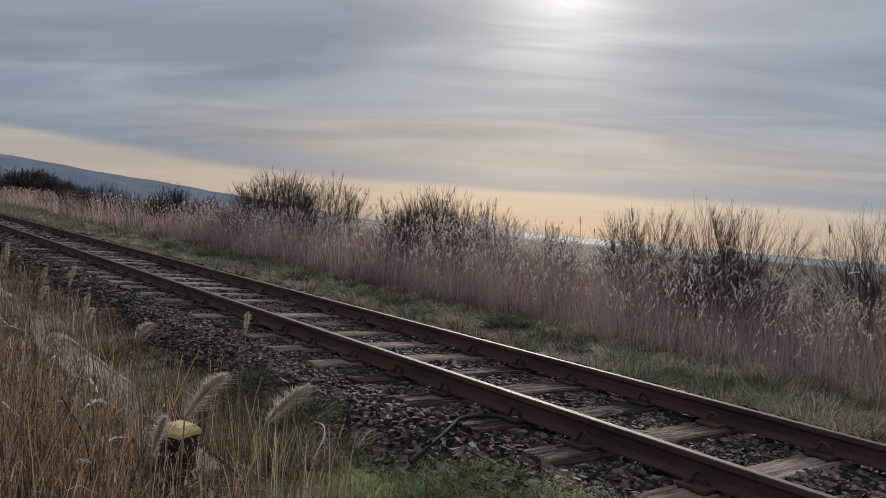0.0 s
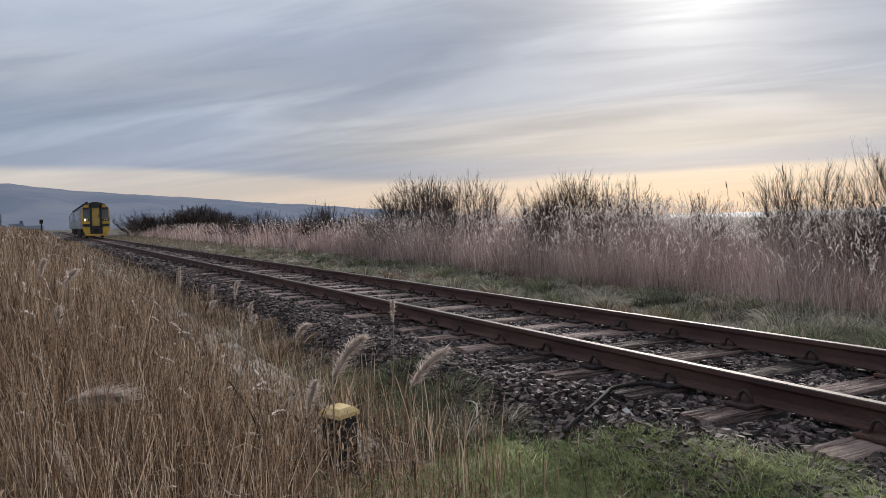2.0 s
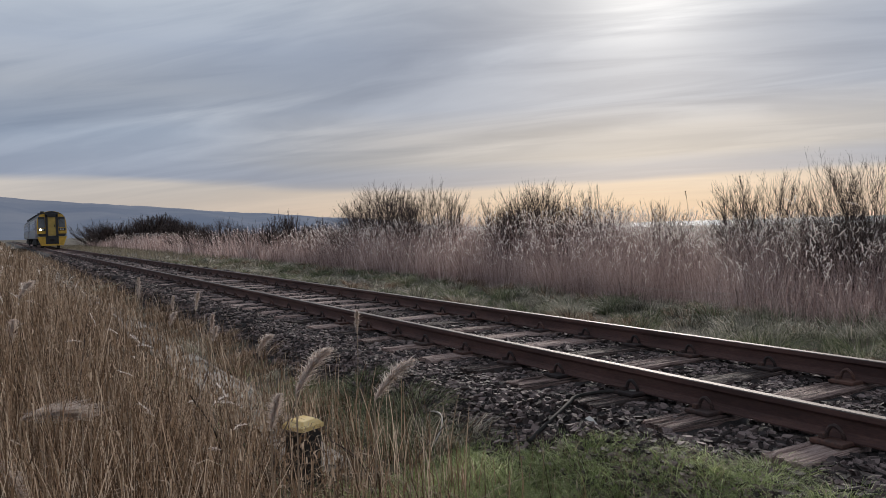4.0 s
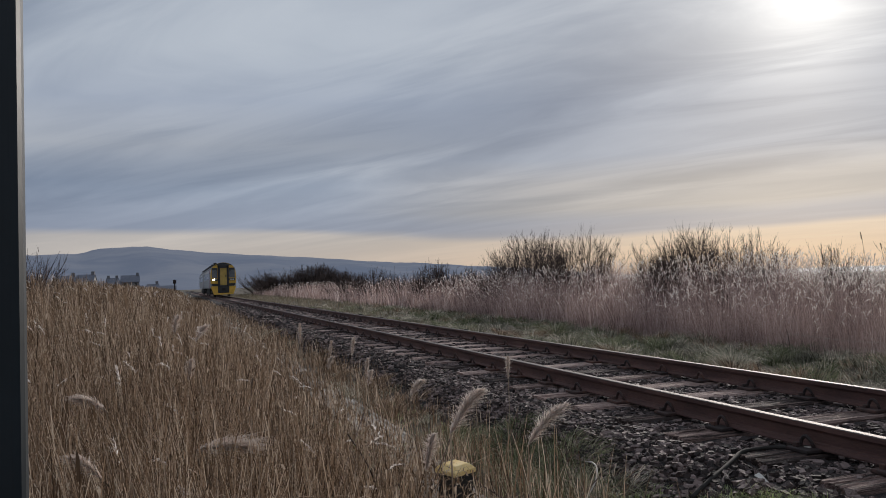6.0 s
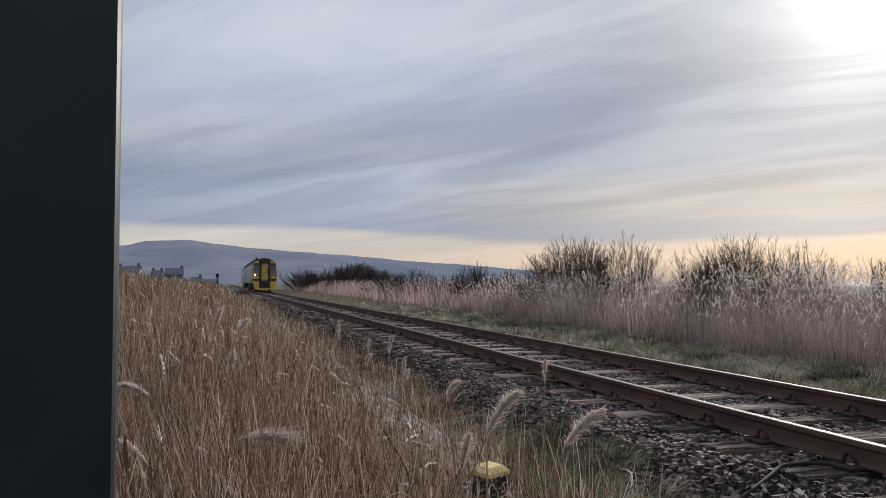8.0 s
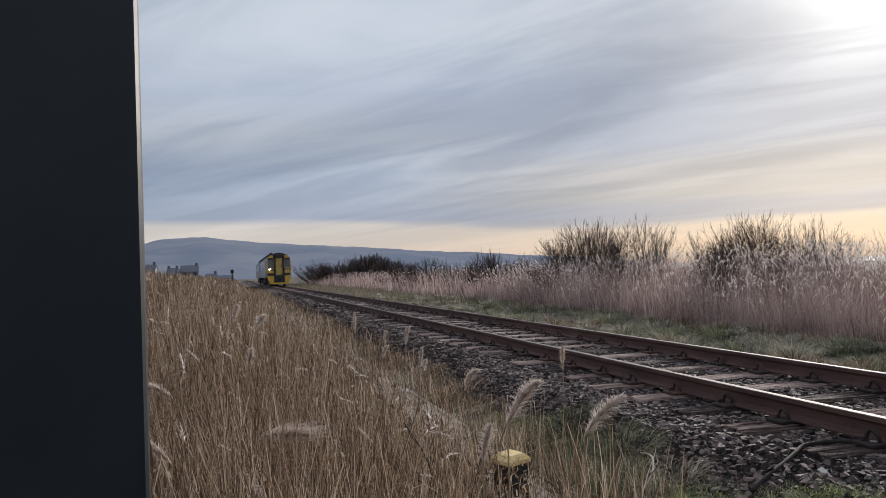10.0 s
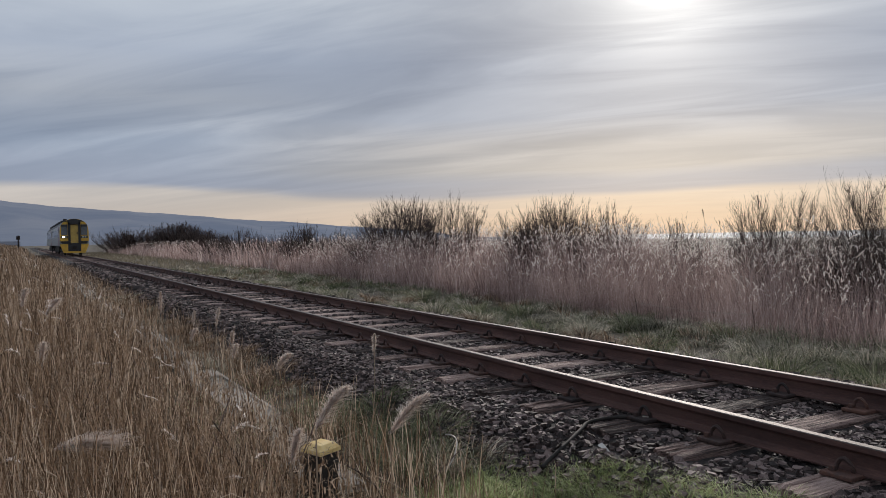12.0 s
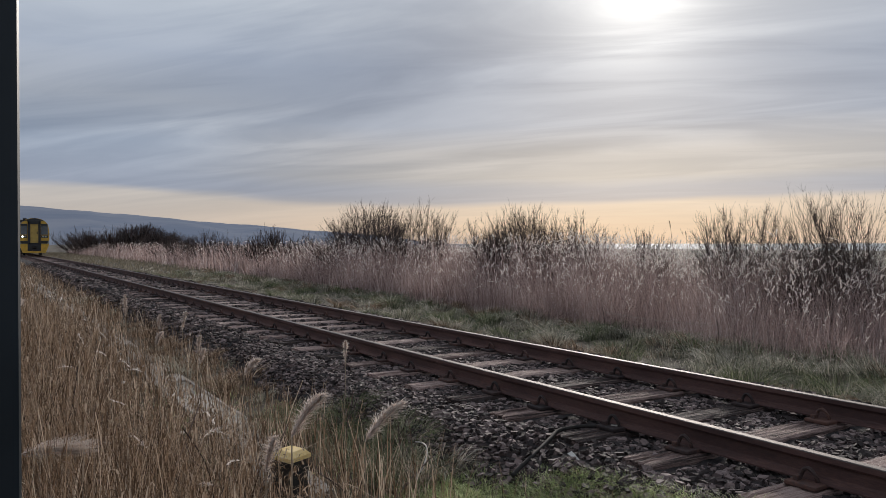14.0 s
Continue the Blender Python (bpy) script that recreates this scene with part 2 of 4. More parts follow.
def hill_material():
    """Moorland a few kilometres off; a bluish emission stands in for the haze between."""
    m, g, bsdf, out = material("hill_with_haze_glow")
    where = g.nodes.new("ShaderNodeTexCoord").outputs["Object"]
    field = g.noise(where, 0.004, 5.0, 0.6, 0.6)
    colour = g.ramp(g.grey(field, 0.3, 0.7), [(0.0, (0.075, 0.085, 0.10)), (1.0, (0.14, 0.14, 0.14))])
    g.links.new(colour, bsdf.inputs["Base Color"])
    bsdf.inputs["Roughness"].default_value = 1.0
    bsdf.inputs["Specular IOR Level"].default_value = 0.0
    # haze put into the hill itself as a faint blue glow
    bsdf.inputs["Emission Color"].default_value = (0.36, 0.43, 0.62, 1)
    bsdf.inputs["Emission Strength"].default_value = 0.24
    return m


SEA, HILL = sea_material(), hill_material()


# ---- mesh helpers ----
def mesh_of(name, verts, faces, mat, smooth=False):
    """A mesh from arrays: faces is an array of n-gons of one size."""
    verts, faces = np.asarray(verts, np.float32), np.asarray(faces, np.int32)
    me = bpy.data.meshes.new(name)
    n, k = faces.shape
    me.vertices.add(len(verts))
    me.vertices.foreach_set("co", verts.ravel())
    me.loops.add(n * k)
    me.loops.foreach_set("vertex_index", faces.ravel())
    me.polygons.add(n)
    me.polygons.foreach_set("loop_start", np.arange(0, n * k, k, dtype=np.int32))
    me.polygons.foreach_set("use_smooth", np.full(n, smooth))
    me.update(calc_edges=True)
    if mat:
        me.materials.append(mat)
    return me


def under(ob, parent):
    ob.parent = parent
    return ob


def part(name, bm, mat, parent, label="", smooth=False):
    me = bpy.data.meshes.new(name)
    bm.normal_update()
    bm.to_mesh(me)
    bm.free()
    for p in me.polygons:
        p.use_smooth = smooth
    me.materials.append(mat)
    ob = new(name, me)
    if parent:
        ob.parent = parent
    if label:
        ob["label"] = label
    return ob


def thing(name, label, category, group="", at=(0, 0, 0), kind=""):
    ob = tagged(new(name), label, category, group, kind)
    ob.location = at
    return ob


def add_box(bm, x0, x1, y0, y1, z0, z1, bevel=0.0):
    made = bmesh.ops.create_cube(bm, size=1)["verts"]
    for v in made:
        v.co = Vector((x0 if v.co.x < 0 else x1, y0 if v.co.y < 0 else y1, z0 if v.co.z < 0 else z1))
    if bevel:
        edges = list({e for v in made for e in v.link_edges})
        bmesh.ops.bevel(bm, geom=edges, offset=bevel, segments=2, profile=0.5, affect="EDGES")
    return bm


def box_bm(*a, bevel=0.0):
    return add_box(bmesh.new(), *a, bevel=bevel)


def extrude_y(outline, y0, y1, caps=True):
    """A closed outline in x, z drawn out along y."""
    bm = bmesh.new()
    a = [bm.verts.new((x, y0, z)) for x, z in outline]
    b = [bm.verts.new((x, y1, z)) for x, z in outline]
    n = len(a)
    for i in range(n):
        bm.faces.new((a[i], a[(i + 1) % n], b[(i + 1) % n], b[i]))
    if caps:
        bm.faces.new(a[::-1])
        bm.faces.new(b)
    bmesh.ops.recalc_face_normals(bm, faces=bm.faces)
    return bm


def tube_bm(points, radius, sides=8, bm=None):
    """A round tube along a smooth line through the points."""
    bm = bm or bmesh.new()
    pts = [Vector(p) for p in points]
    line = []
    for i in range(len(pts) - 1):
        a, b, c, d = pts[max(i - 1, 0)], pts[i], pts[i + 1], pts[min(i + 2, len(pts) - 1)]
        for s in np.linspace(0, 1, 7)[:-1]:
            line.append(0.5 * (2 * b + (c - a) * s + (2 * a - 5 * b + 4 * c - d) * s * s + (3 * b - a - 3 * c + d) * s ** 3))
    line.append(pts[-1])
    rings = []
    for i, p in enumerate(line):
        t = (line[min(i + 1, len(line) - 1)] - line[max(i - 1, 0)]).normalized()
        s = t.cross(Vector((0.1, 0.2, 1))).normalized()
        u = s.cross(t)
        rings.append([bm.verts.new(p + radius * (math.cos(k) * s + math.sin(k) * u)) for k in np.linspace(0, 2 * math.pi, sides, endpoint=False)])
    for a, b in zip(rings, rings[1:]):
        for i in range(sides):
            bm.faces.new((a[i], a[(i + 1) % sides], b[(i + 1) % sides], b[i]))
    bm.faces.new(rings[0][::-1])
    bm.faces.new(rings[-1])
    bmesh.ops.recalc_face_normals(bm, faces=bm.faces)
    return bm


rng = np.random.default_rng(7)


def ribbons(root, height, lean, width, segs=4, tip=0.25, droop=0.0):
    """Many thin blades as arrays: they rise from root, bow by lean (x, y) and taper to the tip."""
    n = len(root)
    s = np.linspace(0, 1, segs + 1)
    mid = np.zeros((n, segs + 1, 3))
    mid[:, :, :2] = root[:, None, :2] + lean[:, None, :] * (s ** 1.8)[None, :, None]
    mid[:, :, 2] = root[:, None, 2] + height[:, None] * (s - droop * s ** 3)[None, :]
    a = rng.uniform(0, math.pi, n)
    side = np.stack([np.cos(a), np.sin(a), np.zeros(n)], -1)
    w = width[:, None] * (1 - (1 - tip) * s)[None, :] * 0.5
    verts = np.stack([mid - side[:, None] * w[..., None], mid + side[:, None] * w[..., None]], 2).reshape(-1, 3)
    base = (np.arange(n) * (segs + 1) * 2)[:, None] + (np.arange(segs) * 2)[None]
    faces = np.stack([base, base + 1, base + 3, base + 2], -1).reshape(-1, 4)
    return verts, faces, mid[:, -1]


def joined(pieces):
    verts, faces, off = [], [], 0
    for v, f in pieces:
        verts.append(v)
        faces.append(f + off)
        off += len(v)
    return np.concatenate(verts), np.concatenate(faces)


def scatter(n, x0, x1, y0, y1):
    return np.stack([rng.uniform(x0, x1, n), rng.uniform(y0, y1, n)], -1)


def wobble(x, y, f, seed=0.0):
    return np.sin(x * f * 1.3 + seed) * np.cos(y * f + seed * 2.1) * 0.6 + np.sin(x * f * 2.9 - y * f * 2.3 + seed * 3.7) * 0.4


# ---- the lie of the land ----
PROFILE_X = np.array([-6000, -14, -8, -4.5, -2.7, -1.75, -1.35, -0.95, 2.45, 2.8, 3.6, 5.2, 9.0, 14, 60, 120, 132, 150, 200, 6000], float)
PROFILE_Z = np.array([-0.1, -0.1, -0.25, -0.44, -0.46, -0.44, -0.39, -0.228, -0.228, -0.36, -0.42, -0.40, -0.45, -0.5, -0.6, -0.35, -0.25, -1.5, -9.0, -30])


def land(x, y):
    x, y = np.asarray(x, float), np.asarray(y, float)
    z = np.interp(x, PROFILE_X, PROFILE_Z)
    rough = np.where((x > -1.4) & (x < 2.7), 0.008, 0.035)
    tuss = ((x > 2.8) & (x < 5.6)) * 0.085 * np.clip(wobble(x, y, 4.3, 0.9) + 0.6 * wobble(x, y, 2.1, 5.0), -0.6, 1)
    return z + tuss + rough * wobble(x, y, 1.7, 0.4) + 0.5 * rough * wobble(x, y, 5.1, 2.0)


def grid_mesh(name, xs, ys, zf, mat):
    xx, yy = np.meshgrid(xs, ys)
    verts = np.stack([xx, yy, zf(xx, yy)], -1).reshape(-1, 3)
    nx, ny = len(xs), len(ys)
    i = (np.arange(ny - 1)[:, None] * nx + np.arange(nx - 1)[None]).ravel()
    return new(name, mesh_of(name, verts, np.stack([i, i + 1, i + nx + 1, i + nx], -1), mat, True))


xs = np.unique(np.concatenate([[-4900, -2000, -800, -300, -120, -60, -30, -20], np.arange(-14, 14.01, 0.25), [16, 20, 30, 45, 60, 80, 100, 120, 126, 132, 140, 150, 170, 200, 400]]))
ys = np.unique(np.concatenate([[-4900, -1500, -400, -120, -50, -20, -10], np.arange(-6, 40, 0.3), np.arange(40, 120, 4), [140, 180, 240, 320, 420, 600, 900, 1400, 2400, 4900]]))
tagged(grid_mesh("ground", xs, ys, lambda x, y: land(x, y) - 0.07 * ((x > -1.3) & (x < 2.55)), SOIL), "flat marshy ground of brown soil and dead grass litter", "ground", kind="structure")
tagged(grid_mesh("sea", np.array([135, 400, 1200, 4950.0]), np.array([-4900, -1000, 0, 1000, 4950.0]), lambda x, y: x * 0 - 4.0, SEA), "pale grey sea reaching to the horizon", "sea", kind="structure")

HILL_AZ = [-75, -45, -30, -20, -12, -8, -6.3, -5.3, -3.1, -1.8, -0.5, 1.4, 4.9, 10, 14, 18, 21, 24, 27, 30, 33]
HILL_EL = [0.2, 0.7, 1.5, 2.2, 2.55, 2.6, 2.63, 2.92, 3.07, 3.03, 2.84, 2.61, 2.32, 1.95, 1.55, 1.30, 1.0, 0.78, 0.5, 0.12, -0.3]


def build_hill():
    az = np.linspace(-75, 33, 217)
    el = np.interp(az, HILL_AZ, HILL_EL) + 0.018 * np.sin(az * 2.3) + 0.012 * np.sin(az * 5.9 + 1)
    rows = [(1500, 0.0), (1850, 0.28), (2200, 0.62), (2500, 0.9), (2650, 1.0), (3000, 0.9), (3800, 0.0)]
    verts = []
    for dist, share in rows:
        peak = 1.1 + 2650 * np.tan(np.radians(el))
        lumps = (1 - abs(2 * share - 1)) * 10 * np.sin(az * 0.9 + dist * 0.004)
        z = np.maximum(-2 + (peak + 2) * share + lumps * (share < 1), -4.5)
        verts.append(np.stack([-4 + dist * np.sin(np.radians(az)), dist * np.cos(np.radians(az)), z], -1))
    n = len(az)
    i = (np.arange(len(rows) - 1)[:, None] * n + np.arange(n - 1)[None]).ravel()
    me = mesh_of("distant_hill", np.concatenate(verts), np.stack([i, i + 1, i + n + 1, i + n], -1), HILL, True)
    tagged(new("distant_hill", me), "long moorland hill with blue-grey haze put in as a glow", "hill", kind="structure")


build_hill()


# ---- ballast ----
def rock_shapes(count):
    """Broken slaty stones: skewed blocks with chipped corners."""
    v = np.array([(x, y, z) for x in (-0.5, 0.5) for y in (-0.5, 0.5) for z in (-0.5, 0.5)])
    f = np.array([(0, 1, 3), (0, 3, 2), (4, 6, 7), (4, 7, 5), (0, 4, 5), (0, 5, 1), (2, 3, 7), (2, 7, 6), (0, 2, 6), (0, 6, 4), (1, 5, 7), (1, 7, 3)])
    shapes = []
    for _ in range(count):
        p = v * rng.uniform(0.55, 1.12, (8, 1)) + rng.normal(0, 0.07, (8, 3))
        p = p * np.array([1.2, rng.uniform(0.65, 1.0), rng.uniform(0.42, 0.8)])
        p[:, 0] += p[:, 1] * rng.normal(0, 0.35) + p[:, 2] * rng.normal(0, 0.3)
        shapes.append(p - p.mean(0))
    return shapes, f


SHAPES, ROCK_FACES = rock_shapes(22)


def rock_field(xy, size, lift):
    n = len(xy)
    pick = rng.integers(0, len(SHAPES), n)
    base = np.array(SHAPES)[pick] * size[:, None, None]
    az, tilt = rng.uniform(0, 6.283, n), rng.normal(0, 0.7, n)
    c, s = np.cos(tilt)[:, None], np.sin(tilt)[:, None]
    x, y, z = base[..., 0], base[..., 1] * c - base[..., 2] * s, base[..., 1] * s + base[..., 2] * c
    ca, sa = np.cos(az)[:, None], np.sin(az)[:, None]
    out = np.stack([x * ca - y * sa, x * sa + y * ca, z], -1)
    out += np.stack([xy[:, 0], xy[:, 1], land(xy[:, 0], xy[:, 1]) + lift], -1)[:, None]
    faces = ROCK_FACES[None] + (np.arange(n) * out.shape[1])[:, None, None]
    return out.reshape(-1, 3), faces.reshape(-1, 3)


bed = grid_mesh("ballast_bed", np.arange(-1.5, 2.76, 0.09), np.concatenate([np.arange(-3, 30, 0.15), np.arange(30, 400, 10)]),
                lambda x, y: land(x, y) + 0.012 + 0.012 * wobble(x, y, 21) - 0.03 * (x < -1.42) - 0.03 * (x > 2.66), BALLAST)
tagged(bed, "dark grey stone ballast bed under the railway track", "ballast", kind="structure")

SLEEPER_FIRST, SLEEPER_STEP = 3.04, 0.752


def clear_of_sleepers(xy):
    d = (xy[:, 1] - SLEEPER_FIRST + SLEEPER_STEP / 2) % SLEEPER_STEP - SLEEPER_STEP / 2
    on = (abs(d) < 0.115) & (xy[:, 0] > -0.58) & (xy[:, 0] < 2.1)
    rail = (abs(xy[:, 0]) < 0.06) | (abs(xy[:, 0] - 1.505) < 0.06)
    return xy[~(on | rail)]


def ballast_edge(xy):
    edge = -1.28 + 0.16 * wobble(xy[:, 0] * 0, xy[:, 1], 2.3, 1.0) + rng.normal(0, 0.07, len(xy))
    return xy[(xy[:, 0] > edge) & (xy[:, 0] < 2.55 + rng.normal(0, 0.08, len(xy)))]


pieces = []
for n, y0, y1, lo, hi in ((4500, -3.0, 2.0, 0.05, 0.10), (56000, 2.0, 11.0, 0.026, 0.064), (15000, 11.0, 24.0, 0.045, 0.095), (6000, 24.0, 60.0, 0.09, 0.17)):
    xy = ballast_edge(clear_of_sleepers(scatter(n, -1.6, 2.7, y0, y1)))
    if y0 == 2.0:
        xy = xy[~((xy[:, 0] > -1.0) & (xy[:, 0] < -0.5) & (xy[:, 1] > 3.7) & (xy[:, 1] < 5.0))]
    size = lo + (hi - lo) * rng.beta(1.6, 3.0, len(xy))
    pieces.append(rock_field(xy, size, size * 0.12 + rng.uniform(0, 0.025, len(xy))))
tagged(under(new("loose_ballast", mesh_of("loose_ballast", *joined(pieces), STONE)), bed), kind="stuff")


# ---- track ----
def rail_outline():
    return [(0.0, 0.0), (0.026, -0.001), (0.033, -0.005), (0.035, -0.012), (0.035, -0.034), (0.031, -0.041), (0.013, -0.050), (0.010, -0.062),
            (0.010, -0.118), (0.016, -0.134), (0.050, -0.148), (0.054, -0.150), (0.054, -0.159), (0.0, -0.159)]


def build_rail(x, label):
    rail = thing("rail", label, "rail", "rails of the track", (x, 0, 0))
    h = rail_outline()
    both = lambda pts: [(p, z) for p, z in pts] + [(-p, z) for p, z in reversed(pts) if p > 0]
    part("running_surface", extrude_y(both(h[:3] + [(0.033, -0.006)]), -20, 420), STEEL, rail, "bright worn steel top")
    part("rail_head", extrude_y(both([(0.0, -0.006)] + [(0.0345, -0.0065)] + h[3:6] + [(0.013, -0.050), (0.0, -0.050)]), -20, 420), RUST, rail)
    part("web", extrude_y(both([(0.0, -0.050), (0.0128, -0.0502)] + h[7:9] + [(0.0158, -0.134), (0.0, -0.134)]), -20, 420), RUST, rail)
    part("foot", extrude_y(both([(0.0, -0.134), (0.016, -0.1342)] + h[10:13] + [(0.0, -0.159)]), -20, 420), RUST, rail)
    return rail


build_rail(0.0, "rusty steel rail with a bright worn top, on wooden sleepers")
build_rail(1.505, "rusty steel rail with a bright worn top, beside the grass verge")


def build_sleeper(y, worn):
    """A timber with two plates, each with two spring clips and two screws."""
    sl = thing("wooden_sleeper", "weathered grey-brown timber sleeper bedded in dark ballast", "sleeper", "sleepers under the track", (0.7525, y, -0.18))
    bm = bmesh.new()
    bmesh.ops.create_grid(bm, x_segments=30, y_segments=20, size=0.5)
    rnd = random.Random(worn)
    split = [(rnd.uniform(-0.42, 0.42), rnd.choice((-1, 1)), rnd.uniform(0.05, 0.36), rnd.uniform(-0.12, 0.12), rnd.uniform(0.008, 0.02)) for _ in range(9)]
    ridge = [rnd.uniform(-0.004, 0.003) for _ in range(22)]
    bite = {(side, k): rnd.random() ** 3 * 0.045 for side in (-1, 1) for k in range(22)}
    for v in bm.verts:
        u, w = v.co.x, v.co.y
        row = int(round((w + 0.5) * 20))
        dip = sum(depth for at, side, start, slant, depth in split if u * side > start and abs(w - at - slant * (u * side - start)) < 0.026)
        end = bite[(1 if u > 0 else -1, row)] if abs(u) > 0.49 else 0
        v.co = Vector((u * 2.6 - math.copysign(end, u), w * 0.25 + rnd.uniform(-0.003, 0.003), ridge[row] - dip - 0.004 * rnd.random() - (0.014 if abs(w) > 0.49 else 0)))
    top = list(bm.faces)
    made = bmesh.ops.extrude_face_region(bm, geom=top)["geom"]
    for v in made:
        if isinstance(v, bmesh.types.BMVert):
            v.co.z = -0.13
    bmesh.ops.recalc_face_normals(bm, faces=bm.faces)
    part("timber", bm, TIMBER, sl)
    for x in (-0.7525, 0.7525):
        chair = part("rail_chair", box_bm(x - 0.175, x + 0.175, -0.095, 0.095, 0.0, 0.026, bevel=0.007), CHAIR, sl, "rusty cast-iron base plate")
        for s in (-1, 1):
            part("spring_clip", tube_bm([(x + s * 0.072, -0.045, 0.022), (x + s * 0.088, -0.042, 0.065), (x + s * 0.094, -0.005, 0.098), (x + s * 0.090, 0.034, 0.075), (x + s * 0.098, 0.046, 0.024)], 0.0125, 6), CHAIR, chair)
            bm = box_bm(x + s * 0.125 - 0.016, x + s * 0.125 + 0.016, 0.03, 0.064, 0.024, 0.055, bevel=0.005)
            part("screw", bm, CHAIR, chair)
    return sl


models = [build_sleeper(SLEEPER_FIRST - (i + 1) * SLEEPER_STEP, i + 3) for i in range(7)]
for k in range(72):
    turn = random.uniform(-0.5, 0.5)
    slip = {1: 0.09, 3: 0.09, 4: 0.03}.get(k, 0.0)
    copy_thing(models[(k * 3) % 7], pose(0.7525 + random.uniform(-0.03, 0.03), SLEEPER_FIRST + k * SLEEPER_STEP + slip + random.uniform(-0.015, 0.015), -0.174 + random.uniform(-0.005, 0.005), 0, 0, turn))
pieces = []
for k in range(72, 300):
    y = SLEEPER_FIRST + k * SLEEPER_STEP
    v = np.array([(a, b, c) for a in (-0.55, 2.05) for b in (y - 0.125, y + 0.125) for c in (-0.3, -0.185)])
    pieces.append((v, np.array([[1, 3, 7, 5], [0, 1, 5, 4], [2, 6, 7, 3], [0, 2, 3, 1], [4, 5, 7, 6]])))
tagged(new("far_sleepers", mesh_of("far_sleepers", *joined(pieces), TIMBER)), "distant row of weathered timber sleepers along the track", "sleepers", kind="stuff")


# ---- reeds and grass ----
WIND = np.array([-0.05, -0.02])


def lean_of(n, spread, wind=1.0):
    return rng.normal(0, spread, (n, 2)) + WIND * wind


def field_top(x, y):
    """How high the straw stands: low at the path's edge, higher further off and away from the line."""
    away = np.clip((-2.5 - x) / 5.0, 0, 1.4)
    far = np.clip((y - 3.0) / 15.0, 0, 1.0)
    edge = np.clip((-2.25 - x) / 1.5, 0.22, 1.0)
    return (0.52 + 0.30 * away + far * (0.16 + 0.44 * away)) * edge


def straw_patch(n, x0, x1, y0, y1, width, segs):
    xy = scatter(n, x0, x1, y0, y1)
    edge = -2.70 + 0.2 * wobble(xy[:, 0] * 0, xy[:, 1], 1.1, 0.3)
    thin = np.clip((edge - xy[:, 0]) / 0.5, 0, 1)
    keep = rng.random(n) < thin
    keep &= np.hypot(xy[:, 0] + 4.0, xy[:, 1] - 0.5) > 1.0
    keep &= rng.random(n) < 0.75 + 0.4 * wobble(xy[:, 0], xy[:, 1], 0.9, 5)
    xy = xy[keep]
    n = len(xy)
    h = field_top(xy[:, 0], xy[:, 1]) * (0.5 + 0.55 * rng.beta(3.5, 1.7, n)) * (1 + 0.16 * wobble(xy[:, 0], xy[:, 1], 0.8, 3)) + np.clip((-2.1 - xy[:, 0]) * 0.55, 0.05, 0.42)
    h *= np.where(rng.random(n) < 0.3, rng.uniform(0.3, 0.8, n), 1.0)
    root = np.column_stack([xy, land(xy[:, 0], xy[:, 1]) - 0.02])
    v, f, tip = ribbons(root, h, lean_of(n, 0.145) * h[:, None] + 0.06 * np.column_stack([wobble(xy[:, 0], xy[:, 1], 2.2, 1), wobble(xy[:, 0], xy[:, 1], 2.4, 4)]), rng.uniform(0.6, 1.3, n) * width * np.where(rng.random(n) < 0.2, 1.6, 1.0), segs, 0.35)
    return v, f, tip


def litter_patch(n, x0, x1, y0, y1, width, length, where=None):
    """Fallen and bent leaves among the stems."""
    xy = scatter(n, x0, x1, y0, y1)
    if where is not None:
        xy = xy[where(xy)]
    xy = xy[np.hypot(xy[:, 0] + 4.0, xy[:, 1] - 0.5) > 1.3]
    n = len(xy)
    root = np.column_stack([xy, land(xy[:, 0], xy[:, 1]) + rng.uniform(0, 0.25, n)])
    v, f, _ = ribbons(root, rng.uniform(-0.05, 0.22, n), rng.normal(0, length, (n, 2)), rng.uniform(0.5, 1.5, n) * width, 3, 0.2, 0.4)
    return v, f


def fluff(base, aim, length, strands, width, spread, loose=0.55):
    """Reed plumes: strands that leave a bent axis and hang to one side. base, aim: arrays of places and directions."""
    n = len(base)
    u = rng.uniform(0.0, 1.0, (n, strands))
    axis = base[:, None] + aim[:, None] * (length[:, None] * u)[..., None]
    axis[..., 2] -= (0.25 * length[:, None] * u ** 2)
    root = axis.reshape(-1, 3)
    size = (spread * length[:, None] * (0.35 + np.sin(np.pi * np.clip(u * 0.85 + 0.12, 0, 1)))).reshape(-1)
    out = rng.normal(0, loose, (n * strands, 2)) + np.repeat(aim[:, :2] * (1.45 - loose) + WIND * 5.5 * loose, strands, 0)
    rise = np.repeat(aim[:, 2], strands) * size * (1.25 - loose) + rng.normal(0, 0.25, n * strands) * size
    v, f, _ = ribbons(root, rise, out * size[:, None], np.full(n * strands, width) * rng.uniform(0.6, 1.5, n * strands), 2, 0.2, 0.3)
    return v, f


def stuff(name, pieces, mat, label, category):
    return tagged(new(name, mesh_of(name, *joined(pieces), mat)), label, category, kind="stuff")


